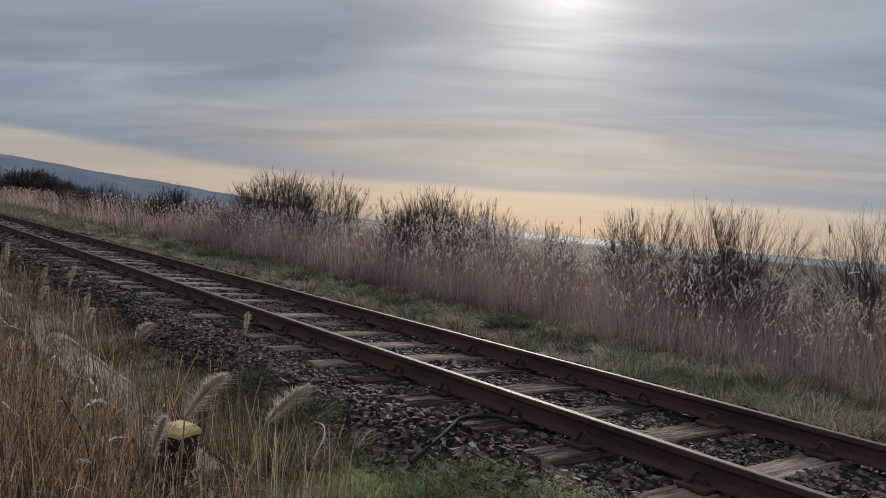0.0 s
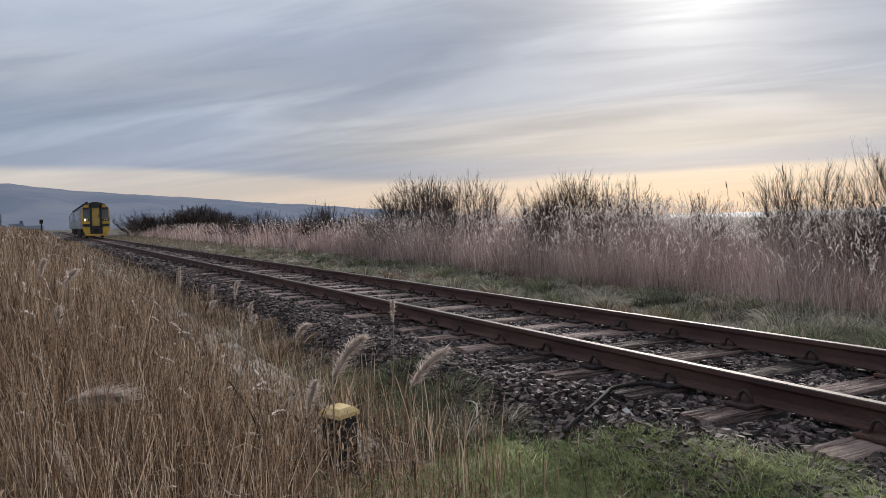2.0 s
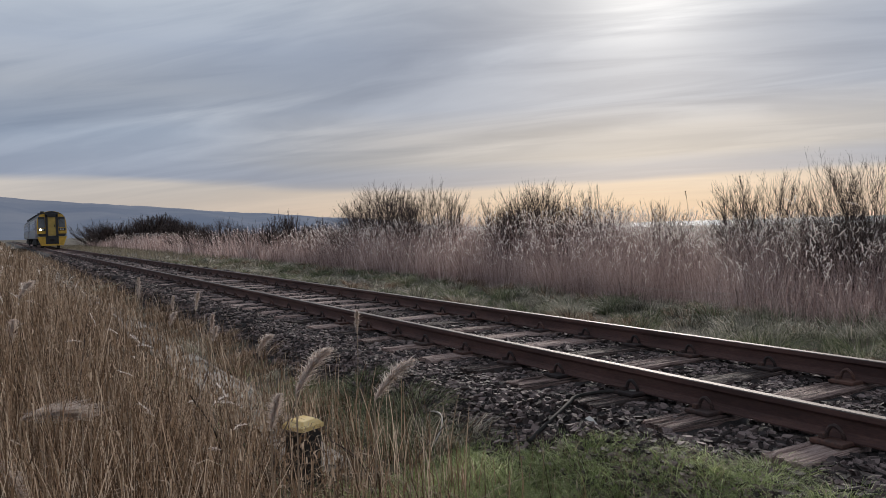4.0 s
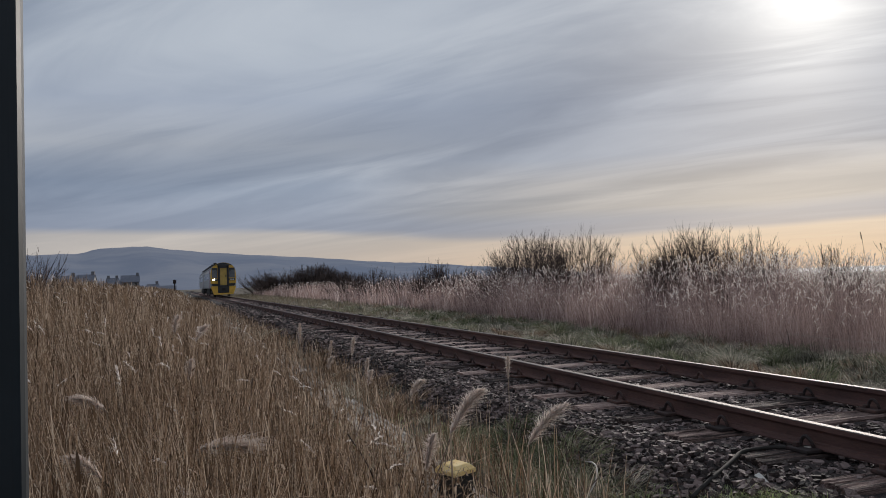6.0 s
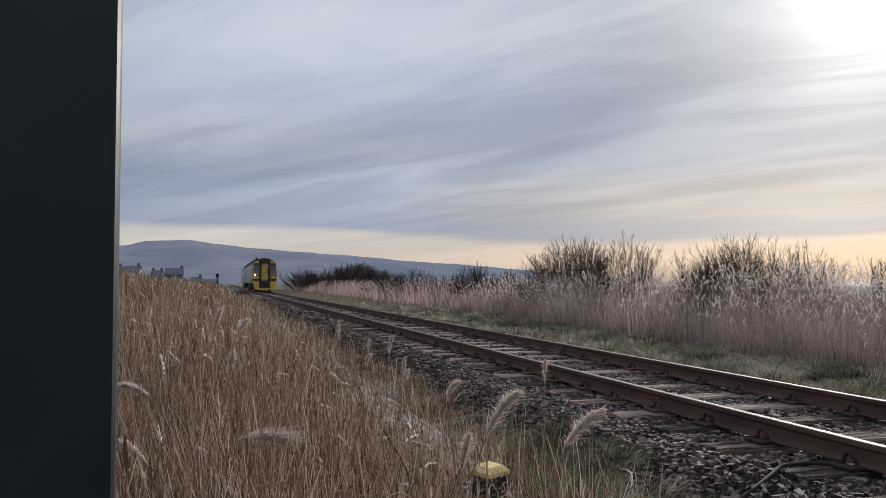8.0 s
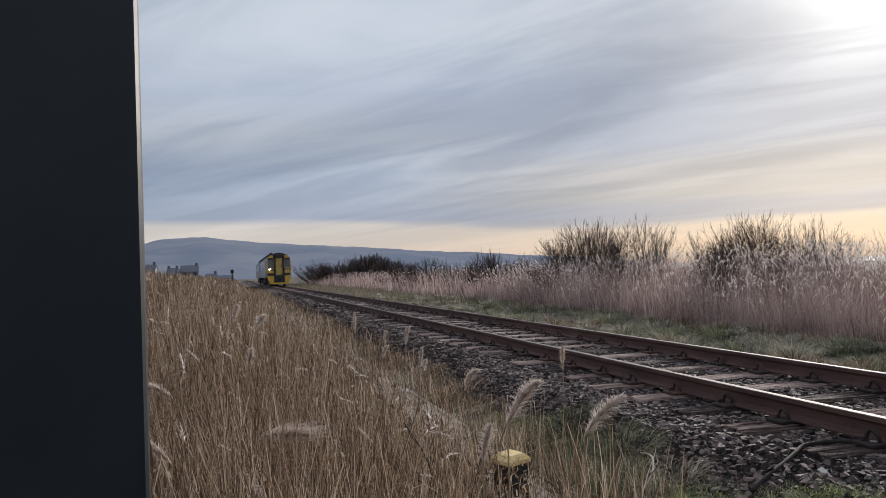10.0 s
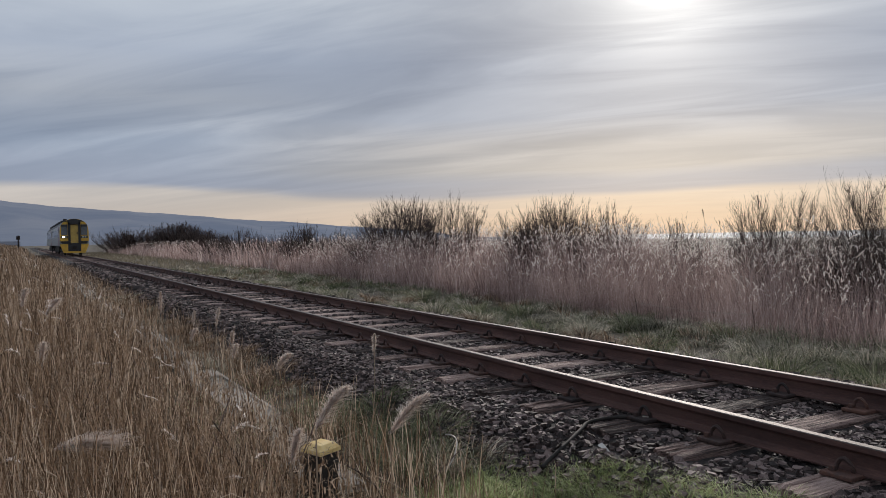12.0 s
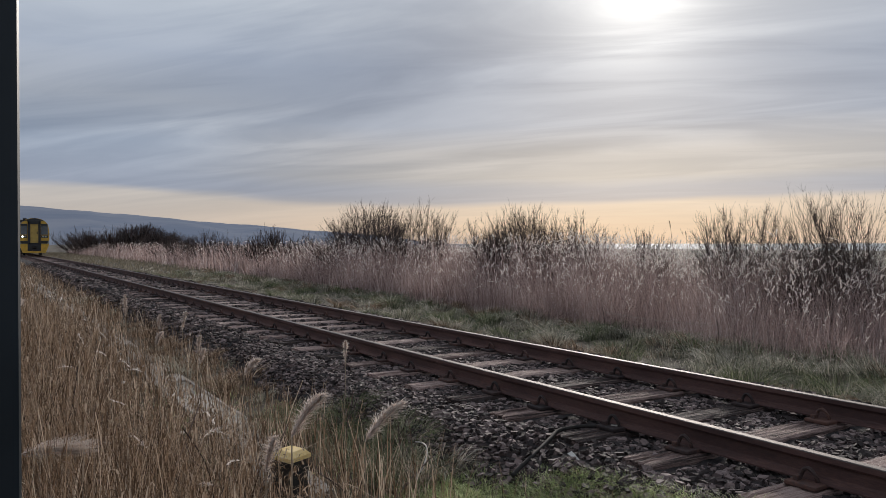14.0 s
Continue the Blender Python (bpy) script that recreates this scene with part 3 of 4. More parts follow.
near = [straw_patch(*a)[:2] for a in ((9000, -10, -2.2, -6.0, 1.2, 0.010, 3), (3000, -10, -6.5, 1.2, 6.0, 0.010, 3), (26000, -6.5, -2.2, 1.2, 6.0, 0.0046, 5), (15000, -8.5, -2.2, 6.0, 13.0, 0.0078, 4),
                                      (9500, -11, -2.2, 13.0, 26.0, 0.014, 3), (9500, -16, -2.2, 26.0, 60.0, 0.028, 3), (9000, -30, -2.2, 60.0, 270.0, 0.09, 2))]
stuff("straw_reed_field", near, STRAW, "dense field of dry straw-coloured reed stems beside the railway", "reeds")
def leaf_bits(n, x0, x1, y0, y1, width, length):
    """Short curled leaves still hanging on the stems."""
    xy = scatter(n, x0, x1, y0, y1)
    xy = xy[(np.hypot(xy[:, 0] + 4.0, xy[:, 1] - 0.5) > 1.2) & (xy[:, 0] < -2.55 + 0.2 * wobble(xy[:, 0] * 0, xy[:, 1], 1.1, 0.3))]
    n = len(xy)
    z = land(xy[:, 0], xy[:, 1]) + 0.40 + field_top(xy[:, 0], xy[:, 1]) * rng.uniform(-0.3, 0.95, n)
    v, f, _ = ribbons(np.column_stack([xy, z]), rng.normal(0.03, 0.07, n), rng.normal(0, length, (n, 2)), rng.uniform(0.6, 1.5, n) * width, 3, 0.15, 0.9)
    return v, f


bent = [leaf_bits(13000, -6.5, -2.3, 1.4, 7.0, 0.0075, 0.045), leaf_bits(5000, -8.5, -2.3, 7.0, 16.0, 0.009, 0.07),
        litter_patch(11000, -6.5, -2.1, 1.2, 7.0, 0.007, 0.22), litter_patch(3500, -8, -2.1, 7.0, 16.0, 0.012, 0.3)]
stuff("fallen_reed_leaves", bent, STRAW, "tangle of fallen dry reed leaves between the stems", "reed litter")

# small pale heads scattered through the field
xy = np.concatenate([scatter(60, -6.0, -2.7, 3.4, 9), scatter(170, -9.0, -2.6, 9, 30)])
h = field_top(xy[:, 0], xy[:, 1]) * rng.uniform(0.62, 1.02, len(xy))
base = np.column_stack([xy, land(xy[:, 0], xy[:, 1]) + 0.40 + h])
aim = np.column_stack([rng.normal(-0.45, 0.5, (len(xy), 2)), np.full(len(xy), 0.7)])
stuff("straw_field_plumes", [fluff(base, aim / np.linalg.norm(aim, axis=1)[:, None], rng.uniform(0.09, 0.17, len(xy)), 26, 0.006, 0.22)], PLUME,
      "pale feathery seed heads scattered through the dry reed field", "reed plumes")


def bank_front(y):
    return 5.15 + 0.05 * np.clip(y - 6, 0, 60) + 0.25 * wobble(y * 0, y, 0.7, 2.2)


def bank_patch(n, y0, y1, depth, width, segs):
    xy = scatter(n, 0, 1, y0, y1)
    back = xy[:, 0] ** 1.25 * depth
    xy[:, 0] = bank_front(xy[:, 1]) + back + rng.normal(0, 0.12, n)
    tall = (1 - 0.38 * np.exp(-((xy[:, 1] - 5.2) / 4.4) ** 2)) * (0.80 + 0.72 * np.clip(back / 2.4, 0, 1) + 0.10 * wobble(xy[:, 0], xy[:, 1], 0.9, 1) + 0.22 * np.clip(back / 2.4, 0, 1) * (1 - np.exp(-((xy[:, 1] - 11.6) / 1.5) ** 2)))
    h = tall * rng.uniform(0.55, 1.04, n)
    h *= np.where(rng.random(n) < 0.25, rng.uniform(0.4, 0.8, n), 1.0)
    root = np.column_stack([xy, land(xy[:, 0], xy[:, 1]) - 0.02])
    v, f, tip = ribbons(root, h, (lean_of(n, 0.21, 1.2) + 0.10 * np.column_stack([wobble(xy[:, 0], xy[:, 1], 1.3, 6), wobble(xy[:, 0], xy[:, 1], 1.6, 8)])) * h[:, None], rng.uniform(0.6, 1.4, n) * width, segs, 0.35)
    return v, f, tip, back, h / tall


bank, heads, dark = [], [], []
for n, y0, y1, depth, width, segs, share, strands, thick in ((3000, -6, 0.5, 5.5, 0.014, 2, 0.30, 4, 0.03), (27000, 0.5, 16, 5.5, 0.0056, 3, 0.30, 14, 0.0135), (15000, 16, 36, 6.5, 0.014, 3, 0.30, 9, 0.024), (10000, 36, 140, 9.0, 0.04, 2, 0.28, 4, 0.07)):
    v, f, tip, back, tallness = bank_patch(n, y0, y1, depth, width, segs)
    bank.append((v, f))
    pick = (rng.random(len(tip)) < share * (0.12 + 1.0 * np.clip(back / 2.0, 0, 1.2))) & (tallness > 0.7)
    top = tip[pick]
    aim = np.column_stack([rng.normal(-0.2, 0.36, (len(top), 2)), rng.uniform(0.3, 1.4, len(top))])
    aim /= np.linalg.norm(aim, axis=1)[:, None]
    heads.append(fluff(top, aim, rng.uniform(0.09, 0.2, len(top)) * np.clip(0.55 + top[:, 1] / 24, 0.65, 1.15), strands, thick, 0.2, 0.42))
# fuller heads standing out in front
xy = scatter(300, 0.15, 2.8, 2.5, 34)
xy[:, 0] = bank_front(xy[:, 1]) + xy[:, 0]
top = np.column_stack([xy, land(xy[:, 0], xy[:, 1]) + (0.62 + 0.36 * (xy[:, 0] - bank_front(xy[:, 1]))) * rng.uniform(0.85, 1.15, len(xy))])
aim = np.column_stack([rng.normal(-0.2, 0.5, (len(top), 2)), rng.uniform(-0.2, 1.2, len(top))])
heads.append(fluff(top, aim / np.linalg.norm(aim, axis=1)[:, None], rng.uniform(0.13, 0.24, len(top)), 46, 0.011, 0.21, 0.45))
stuff("reed_bank", bank, BANK_REED, "thick bank of brown winter reeds behind the grass verge", "reeds")
stuff("reed_bank_plumes", heads, PLUME, "pale feathery plumes on the winter reeds", "reed plumes")
low = [litter_patch(9000, 4.9, 8.0, 2.0, 22.0, 0.010, 0.2, lambda p: p[:, 0] > bank_front(p[:, 1]) - 0.15)]
stuff("bank_reed_leaves", low, BANK_REED, "bent dead leaves at the foot of the reed bank", "reed litter")


def tuft(n, cx, cy, r, h, width, droop, segs=3):
    a, d = rng.uniform(0, 6.283, n), r * np.sqrt(rng.random(n))
    xy = np.column_stack([cx + d * np.cos(a), cy + d * np.sin(a)])
    root = np.column_stack([xy, land(xy[:, 0], xy[:, 1]) - 0.01])
    hh = h * rng.uniform(0.5, 1.1, n)
    out = np.column_stack([np.cos(a), np.sin(a)]) * (hh * (0.25 + 0.9 * d / r))[:, None] + rng.normal(0, 0.2, (n, 2)) * hh[:, None] + WIND * 0.6 * hh[:, None]
    return ribbons(root, hh, out, rng.uniform(0.6, 1.4, n) * width, segs, 0.15, droop)[:2]


verge, lush, dead = [], [], []
for i in range(330):
    y = 1.5 + 45 * rng.random() ** 1.7
    x = rng.uniform(2.75, bank_front(np.array(y)) + 0.2)
    r = rng.uniform(0.12, 0.34)
    big = rng.random() < 0.45
    pile = (verge, verge, verge, lush, lush, dead)[int(rng.integers(0, 6))]
    pile.append(tuft(int(90 + 340 * r), x, y, r * 1.15, (0.40 if big else 0.2) * rng.uniform(0.7, 1.3), 0.0062 + 0.0005 * y, 0.62, 3))
for i in range(150):
    y = 1.5 + 34 * rng.random() ** 1.6
    x = float(bank_front(np.array(y))) + rng.normal(-0.22, 0.3)
    pile = (verge, verge, lush, dead)[int(rng.integers(0, 4))]
    pile.append(tuft(int(rng.uniform(130, 220)), x, y, rng.uniform(0.2, 0.42), rng.uniform(0.26, 0.52), 0.0055 + 0.0005 * y, 0.55, 2))
stuff("verge_tussocks", verge, TUSSOCK, "pale grey-green grass tussocks on the verge across the track", "grass")
stuff("lush_verge_tufts", lush, LUSH, "tufts of dull green grass on the verge across the track", "grass")
stuff("dead_verge_tufts", dead, STRAW, "tufts of dead straw grass on the verge across the track", "grass")
xy = scatter(13000, 2.6, 6.4, 0.5, 1.0)
xy[:, 1] = -1.0 + 44 * rng.random(len(xy)) ** 1.6
xy = xy[xy[:, 0] < bank_front(xy[:, 1]) + 0.35]
n = len(xy)
v, f, _ = ribbons(np.column_stack([xy, land(xy[:, 0], xy[:, 1]) - 0.01]), rng.uniform(0.04, 0.12, n) * (1.25 + 1.0 * wobble(xy[:, 0], xy[:, 1], 3.0, 1.4)), lean_of(n, 0.09, 0.4), rng.uniform(0.0035, 0.007, n) * (1 + xy[:, 1] / 20), 2, 0.2)
stuff("verge_turf", [(v, f)], TUSSOCK, "short dull green grass along the far side of the track", "grass")
xy = np.column_stack([rng.uniform(2.5, 8.8, 9000), rng.uniform(30, 150, 9000)])
xy = xy[xy[:, 0] < bank_front(xy[:, 1]) + 0.3]
n = len(xy)
v, f, _ = ribbons(np.column_stack([xy, land(xy[:, 0], xy[:, 1]) - 0.01]), rng.uniform(0.1, 0.3, n), lean_of(n, 0.12, 0.4), rng.uniform(0.03, 0.07, n), 2, 0.2)
stuff("far_verge_grass", [(v, f)], FAR_GRASS, "distant dull brown grass beside the track", "grass")


def near_edge(y):
    return -1.24 + 0.14 * wobble(y * 0, y, 2.3, 1.0)


# the strip between the straw and the ballast
xy = np.concatenate([scatter(52000, -2.75, -0.6, 1.5, 9.5), scatter(9000, -2.9, -0.9, -4.0, 1.5), scatter(9000, -2.0, -0.6, 2.7, 4.5)])
def green_edge(y):
    """Where the near grass gives way to stones."""
    return np.minimum(np.where(y > 4.06, -1.06 - 0.4 * (y - 4.06), -1.06 + 0.62 * (4.06 - y)), -0.60)


limit = np.where(xy[:, 1] < 4.6, green_edge(xy[:, 1]) + 0.14 * wobble(xy[:, 0] * 0, xy[:, 1] * 2.5, 2.3, 1.0), near_edge(xy[:, 1])) + rng.normal(0, 0.08, len(xy))
keep = (xy[:, 0] < limit) & (rng.random(len(xy)) < np.where(xy[:, 1] < 4.7, 1.0, 0.16) * (0.8 + 0.35 * wobble(xy[:, 0], xy[:, 1], 2.5)))
keep &= ~((abs(xy[:, 0] + 2.05) < 0.15) & (rng.random(len(xy)) < 0.7) & (xy[:, 1] > 6.2))
run = (xy[:, 0] > -1.45) & (abs(xy[:, 1] - 4.3 - (xy[:, 0] + 1.15) * 0.8) < 0.13)
keep &= ~(run & (rng.random(len(xy)) < 0.4))
xy = xy[keep]
n = len(xy)
hh = rng.uniform(0.05, 0.20, n) * (1 + 0.4 * wobble(xy[:, 0], xy[:, 1], 3.1, 2)) * np.clip(0.35 + (limit[keep] - xy[:, 0]) * 1.4, 0.35, 1.0) * np.where(xy[:, 1] > 4.4, 0.6, 1.0)
v, f, _ = ribbons(np.column_stack([xy, land(xy[:, 0], xy[:, 1]) - 0.01]), hh, lean_of(n, 0.6, 0.6) * hh[:, None], rng.uniform(0.0035, 0.0075, n), 3, 0.15, 0.35)
hay = rng.random(n) < 0.16
hv, hf, _ = ribbons(np.column_stack([xy[hay], land(xy[hay, 0], xy[hay, 1]) - 0.01]), hh[hay] * 1.3, lean_of(int(hay.sum()), 0.8, 0.6) * hh[hay, None], rng.uniform(0.003, 0.006, int(hay.sum())), 3, 0.15, 0.45)
stuff("dead_turf", [(hv, hf)], STRAW, "dead straw-coloured blades in the turf by the ballast", "grass")
stuff("near_verge_turf", [(v, f)], GREEN, "short green grass between the dry reeds and the ballast", "grass")
edge, withered = [], []
for i in range(95):
    y = 4.8 + 26 * rng.random() ** 1.5
    x = near_edge(np.array(y)) - rng.uniform(0.12, 0.75)
    if abs(x + 2.05) < 0.2:
        continue
    (withered if rng.random() < 0.62 else edge).append(tuft(int(rng.uniform(110, 220)), x, y, rng.uniform(0.12, 0.24), rng.uniform(0.12, 0.27), 0.0045 + 0.0004 * y, 0.5))
mounds = []
for x, y, r, h in ((-1.55, 5.05, 0.26, 0.26), (-1.30, 5.55, 0.24, 0.24), (-1.22, 5.9, 0.2, 0.22), (-1.62, 5.6, 0.26, 0.28), (-1.5, 6.2, 0.24, 0.26), (-1.75, 6.6, 0.26, 0.30),
                   (-1.2, 6.7, 0.2, 0.24), (-1.6, 7.1, 0.22, 0.24)):
    mounds.append(tuft(620, x, y, r, h, 0.0045, 0.62))
clumps = []
for i in range(130):
    y = rng.uniform(2.4, 4.75)
    x = float(green_edge(np.array(y))) - 0.06 - 1.3 * rng.random() ** 1.3
    clumps.append(tuft(int(rng.uniform(160, 320)), x, y, rng.uniform(0.1, 0.22), rng.uniform(0.06, 0.15), 0.0048, 0.5))
stuff("green_clumps", clumps, GREEN, "lush green grass clumps in front of the ballast", "grass")
stuff("edge_mounds", mounds, LUSH, "dull green mounds of grass at the ballast's edge", "grass")
stuff("ballast_edge_tussocks", edge, TUSSOCK, "dull green and straw grass tufts along the ballast's edge", "grass")
stuff("withered_edge_tufts", withered, STRAW, "withered brown grass tufts along the ballast's edge", "grass")
thin = scatter(4600, -2.9, -1.25, 3.0, 20)
thin = thin[(rng.random(len(thin)) < np.clip((-1.15 - thin[:, 0]) / 1.2, 0.12, 1)) & ~((abs(thin[:, 0] + 2.05) < 0.16) & (rng.random(len(thin)) < 0.7))]
thin = np.concatenate([thin, scatter(650, -2.6, -1.75, 3.9, 6.4)])
along = np.clip(((thin - (-4.0, 0.45)) @ (0.336, 0.942)), 0, 9)
thin = thin[~((np.abs((thin - (-4.0, 0.45)) @ (0.942, -0.336)) < 0.16) & (along < 4.7) & (along > 3.6) & (rng.random(len(thin)) < 0.7))]
n = len(thin)
hh = (rng.uniform(0.16, 0.42, n) + 0.25 * (rng.random(n) < 0.2)) * np.clip((-0.6 - thin[:, 0]) / 1.4, 0.5, 1.1)
v, f, tips = ribbons(np.column_stack([thin, land(thin[:, 0], thin[:, 1])]), hh, lean_of(n, 0.13) * hh[:, None], rng.uniform(0.0035, 0.0065, n) * (1 + thin[:, 1] / 16), 4, 0.35)
stuff("sparse_straw_stems", [(v, f)], STRAW, "thin straw stems standing in front of the ballast", "reeds")
xy = np.column_stack([rng.uniform(-2.7, -1.3, 5200), rng.uniform(9, 110, 5200)])
n = len(xy)
v, f, _ = ribbons(np.column_stack([xy, land(xy[:, 0], xy[:, 1]) - 0.01]), rng.uniform(0.1, 0.42, n), lean_of(n, 0.10), rng.uniform(0.006, 0.012, n) * (1 + xy[:, 1] / 25), 3, 0.2)
stuff("far_edge_grass", [(v, f)], STRAW, "dry grass along the ballast further down the line", "grass")


# ---- single tall reeds ----
def reed(root, tip, length, aim, strands, width, spread, mat=NEAR_PLUME, stem=STEM, label="single tall dry reed with a pale feathery plume"):
    """One reed: a stem from the ground to the foot of its plume, and the plume."""
    r, t = Vector(root), Vector(tip)
    ob = thing("plumed_reed", label, "reed", "tall plumed reeds", r)
    mid = r.lerp(t, 0.55) + Vector((0.02, 0.0, 0.02))
    part("stem", tube_bm([(0, 0, -0.03), mid - r, t - r], 0.0026, 6), stem, ob)
    a = np.array([aim], float)
    a /= np.linalg.norm(a)
    v, f = fluff(np.array([t - r]), a, np.array([length]), strands, width, spread, 0.42)
    under(new("plume", mesh_of("plume", v, f, mat)), ob)
    return ob


def footing(x, y):
    return (x, y, float(land(x, y)))


for x, y, z, length, aim, spread in ((-1.70, 5.68, 0.29, 0.22, (0.02, 0.0, 1), 0.10), (-2.20, 12.41, 0.12, 0.42, (0, 0, 1), 0.07), (-3.13, 2.90, 0.58, 0.16, (0.55, 0, 0.85), 0.19),
                                     (-2.73, 3.17, 0.45, 0.19, (0.62, -0.1, 0.8), 0.17), (-3.90, 3.55, 0.48, 0.15, (1, 0.0, 0.15), 0.34), (-2.0, 11.0, 0.05, 0.26, (0.05, 0, 1), 0.09),
                                     (-1.9, 10.1, 0.12, 0.30, (0.15, 0, 1), 0.09), (-2.0, 8.9, 0.0, 0.24, (0.1, 0, 1), 0.10), (-1.85, 7.7, -0.08, 0.22, (0.5, 0, 0.7), 0.22),
                                     (-4.19, 3.16, 0.50, 0.10, (-0.5, 0, 0.6), 0.22), (-3.97, 3.14, 0.46, 0.10, (0.3, 0, -0.5), 0.16), (-3.18, 3.02, 0.44, 0.12, (0.2, 0, 0.9), 0.16),
                                     (-4.0, 8.5, 0.60, 0.22, (0.2, 0, 1), 0.15), (-3.8, 8.6, 0.50, 0.22, (0.5, 0, 0.9), 0.2), (-3.9, 5.6, 0.45, 0.17, (0.1, 0, 1), 0.2),
                                     (-2.3, 9.6, 0.02, 0.2, (0.3, 0, 0.9), 0.15), (-2.15, 8.2, -0.02, 0.2, (0.2, 0, 0.9), 0.14), (-4.25, 4.1, 0.52, 0.15, (-0.6, 0, 0.5), 0.25)):
    reed(footing(x - 0.05, y + 0.02), (x, y, z - (0.05 if y < 4 else 0)), length * (1.3 if y < 4 else 1), aim, 900, 0.0046 * (1 + max(y - 4, 0) / 7), spread * (1.2 if y < 6 else 1.5))
for x, y, z, length in ((7.0, 9.22, 1.55, 0.30), (7.0, 10.43, 1.45, 0.18), (7.0, 10.06, 1.28, 0.14), (7.05, 9.62, 1.25, 0.22), (7.0, 5.76, 1.5, 0.22), (7.2, 11.2, 1.25, 0.14)):
    reed(footing(x + 0.25, y), (x, y, z), length, (-0.12, 0.05, 1), 80, 0.008, 0.16, DARK_PLUME, BANK_REED, "tall reed with a dark seed head against the sky")


# ---- bushes ----
def dead_twig(x, y, tall, dx, dy):
    """A thin dark bare stalk that leans among the straw, with two side shoots."""
    ob = thing("dead_twig", "thin dark bare twig leaning among the dry reeds", "twig", "dead twigs in the straw", footing(x, y))
    part("stalk", tube_bm([(0, 0, -0.03), (dx * 0.3, dy * 0.3, tall * 0.45), (dx * 0.6 + 0.02, dy * 0.6, tall * 0.75), (dx, dy, tall)], 0.0032, 5), BARK, ob)
    for k, side in ((0.5, 1), (0.72, -1)):
        a = Vector((dx * k * 0.75, dy * k * 0.75, tall * k))
        part("side_shoot", tube_bm([a, a + Vector((side * 0.05, 0.01, 0.05)), a + Vector((side * 0.08, 0.02, 0.13))], 0.0022, 5), BARK, ob)


for x, y, tall, dx, dy in ((-3.35, 4.3, 0.82, 0.28, 0.1), (-3.0, 4.1, 0.74, -0.2, 0.1), (-2.75, 4.6, 0.62, 0.22, 0.0), (-2.2, 4.2, 0.42, -0.3, 0.1), (-1.95, 4.5, 0.36, 0.25, -0.1),
                           (-3.7, 5.0, 0.9, 0.15, 0.2), (-1.6, 5.9, 0.45, 0.06, 0.0), (-1.42, 5.3, 0.4, -0.05, 0.1)):
    dead_twig(x, y, tall, dx, dy)


def twig_tubes(groups):
    """Tapered three-sided tubes: groups of (points n x k x 3, radius at foot, radius at tip)."""
    pieces = []
    turn = np.arange(3) * 2.0944
    for pts, r0, r1 in groups:
        n, k = pts.shape[:2]
        r = np.linspace(r0, r1, k)[None, :, None, None] * rng.uniform(0.75, 1.25, (n, 1, 1, 1))
        ring = np.stack([np.cos(turn), np.sin(turn), np.zeros(3)], -1)
        verts = (pts[:, :, None] + ring[None, None] * r).reshape(-1, 3)
        foot = (np.arange(n) * k * 3)[:, None, None] + (np.arange(k - 1) * 3)[None, :, None]
        a, b = foot + np.arange(3), foot + (np.arange(3) + 1) % 3
        pieces.append((verts, np.stack([a, b, b + 3, a + 3], -1).reshape(-1, 4)))
    return joined(pieces)


def unit(v):
    return v / np.linalg.norm(v, axis=-1, keepdims=True)


def shoots(start, way, length, steps, curl, rise):
    """Many shoots at once: each wanders by curl and bends up by rise on its way."""
    p, d = start.copy(), way.copy()
    pts = [p]
    for _ in range(steps):
        d = unit(d + rng.normal(0, curl, d.shape) + np.array([0, 0, rise]))
        p = p + d * (length / steps)[:, None]
        pts.append(p)
    return np.stack(pts, 1), d


def bush(x, y, top, width, stems, branches, twigs, gauge, label, name="bare_bush", group="bare bushes behind the reeds"):
    """A leafless bush: stems fan from the foot to a rounded crown, fork, and end in many fine upright twigs."""
    z = float(land(x, y))
    ob = thing(name, label, "bush", group, (x, y, z))
    tall, half_wide = top - z, width * 0.5
    a = rng.uniform(0, 6.283, stems)
    tilt = np.radians(82) * rng.random(stems) ** 0.7
    flat = np.stack([np.cos(a), np.sin(a), np.zeros(stems)], -1)
    way = unit(flat * (np.sin(tilt) * half_wide)[:, None] + np.array([0, 0, 1.0]) * (np.cos(tilt) * tall * 0.92 + 0.12)[:, None])
    reach = np.hypot(np.sin(tilt) * half_wide, np.cos(tilt) * tall) * rng.uniform(0.88, 1.03, stems)
    foot = flat * (rng.random(stems) * half_wide * 0.28)[:, None]
    limb, d = shoots(foot, way, reach * 0.74, 6, 0.13, 0.03)
    n = stems * branches
    own = np.repeat(np.arange(stems), branches)
    joint = rng.integers(2, 7, n)
    bough, bd = shoots(limb[own, joint], unit(d[own] + rng.normal(0, 0.30, (n, 3)) + np.array([0, 0, 0.12])), reach[own] * (0.98 - 0.12 * joint) * rng.uniform(0.75, 1.08, n), 4, 0.12, 0.05)
    m = n * twigs
    own2 = np.repeat(np.arange(n), twigs)
    fork = rng.integers(1, 5, m)
    size = tall * rng.uniform(0.06, 0.17, m) * (1.15 - 0.12 * fork)
    spray, _ = shoots(bough[own2, fork], unit(bd[own2] + rng.normal(0, 0.32, (m, 3)) + np.array([0, 0, 0.22])), size, 2, 0.16, 0.06)
    under(new("trunk", mesh_of("trunk", *twig_tubes([(limb, gauge * 2.6, gauge * 1.0)]), BARK)), ob)
    under(new("crown", mesh_of("crown", *twig_tubes([(bough, gauge * 1.0, gauge * 0.45), (spray, gauge * 0.55, gauge * 0.2)]), BARK)), ob)
    return ob


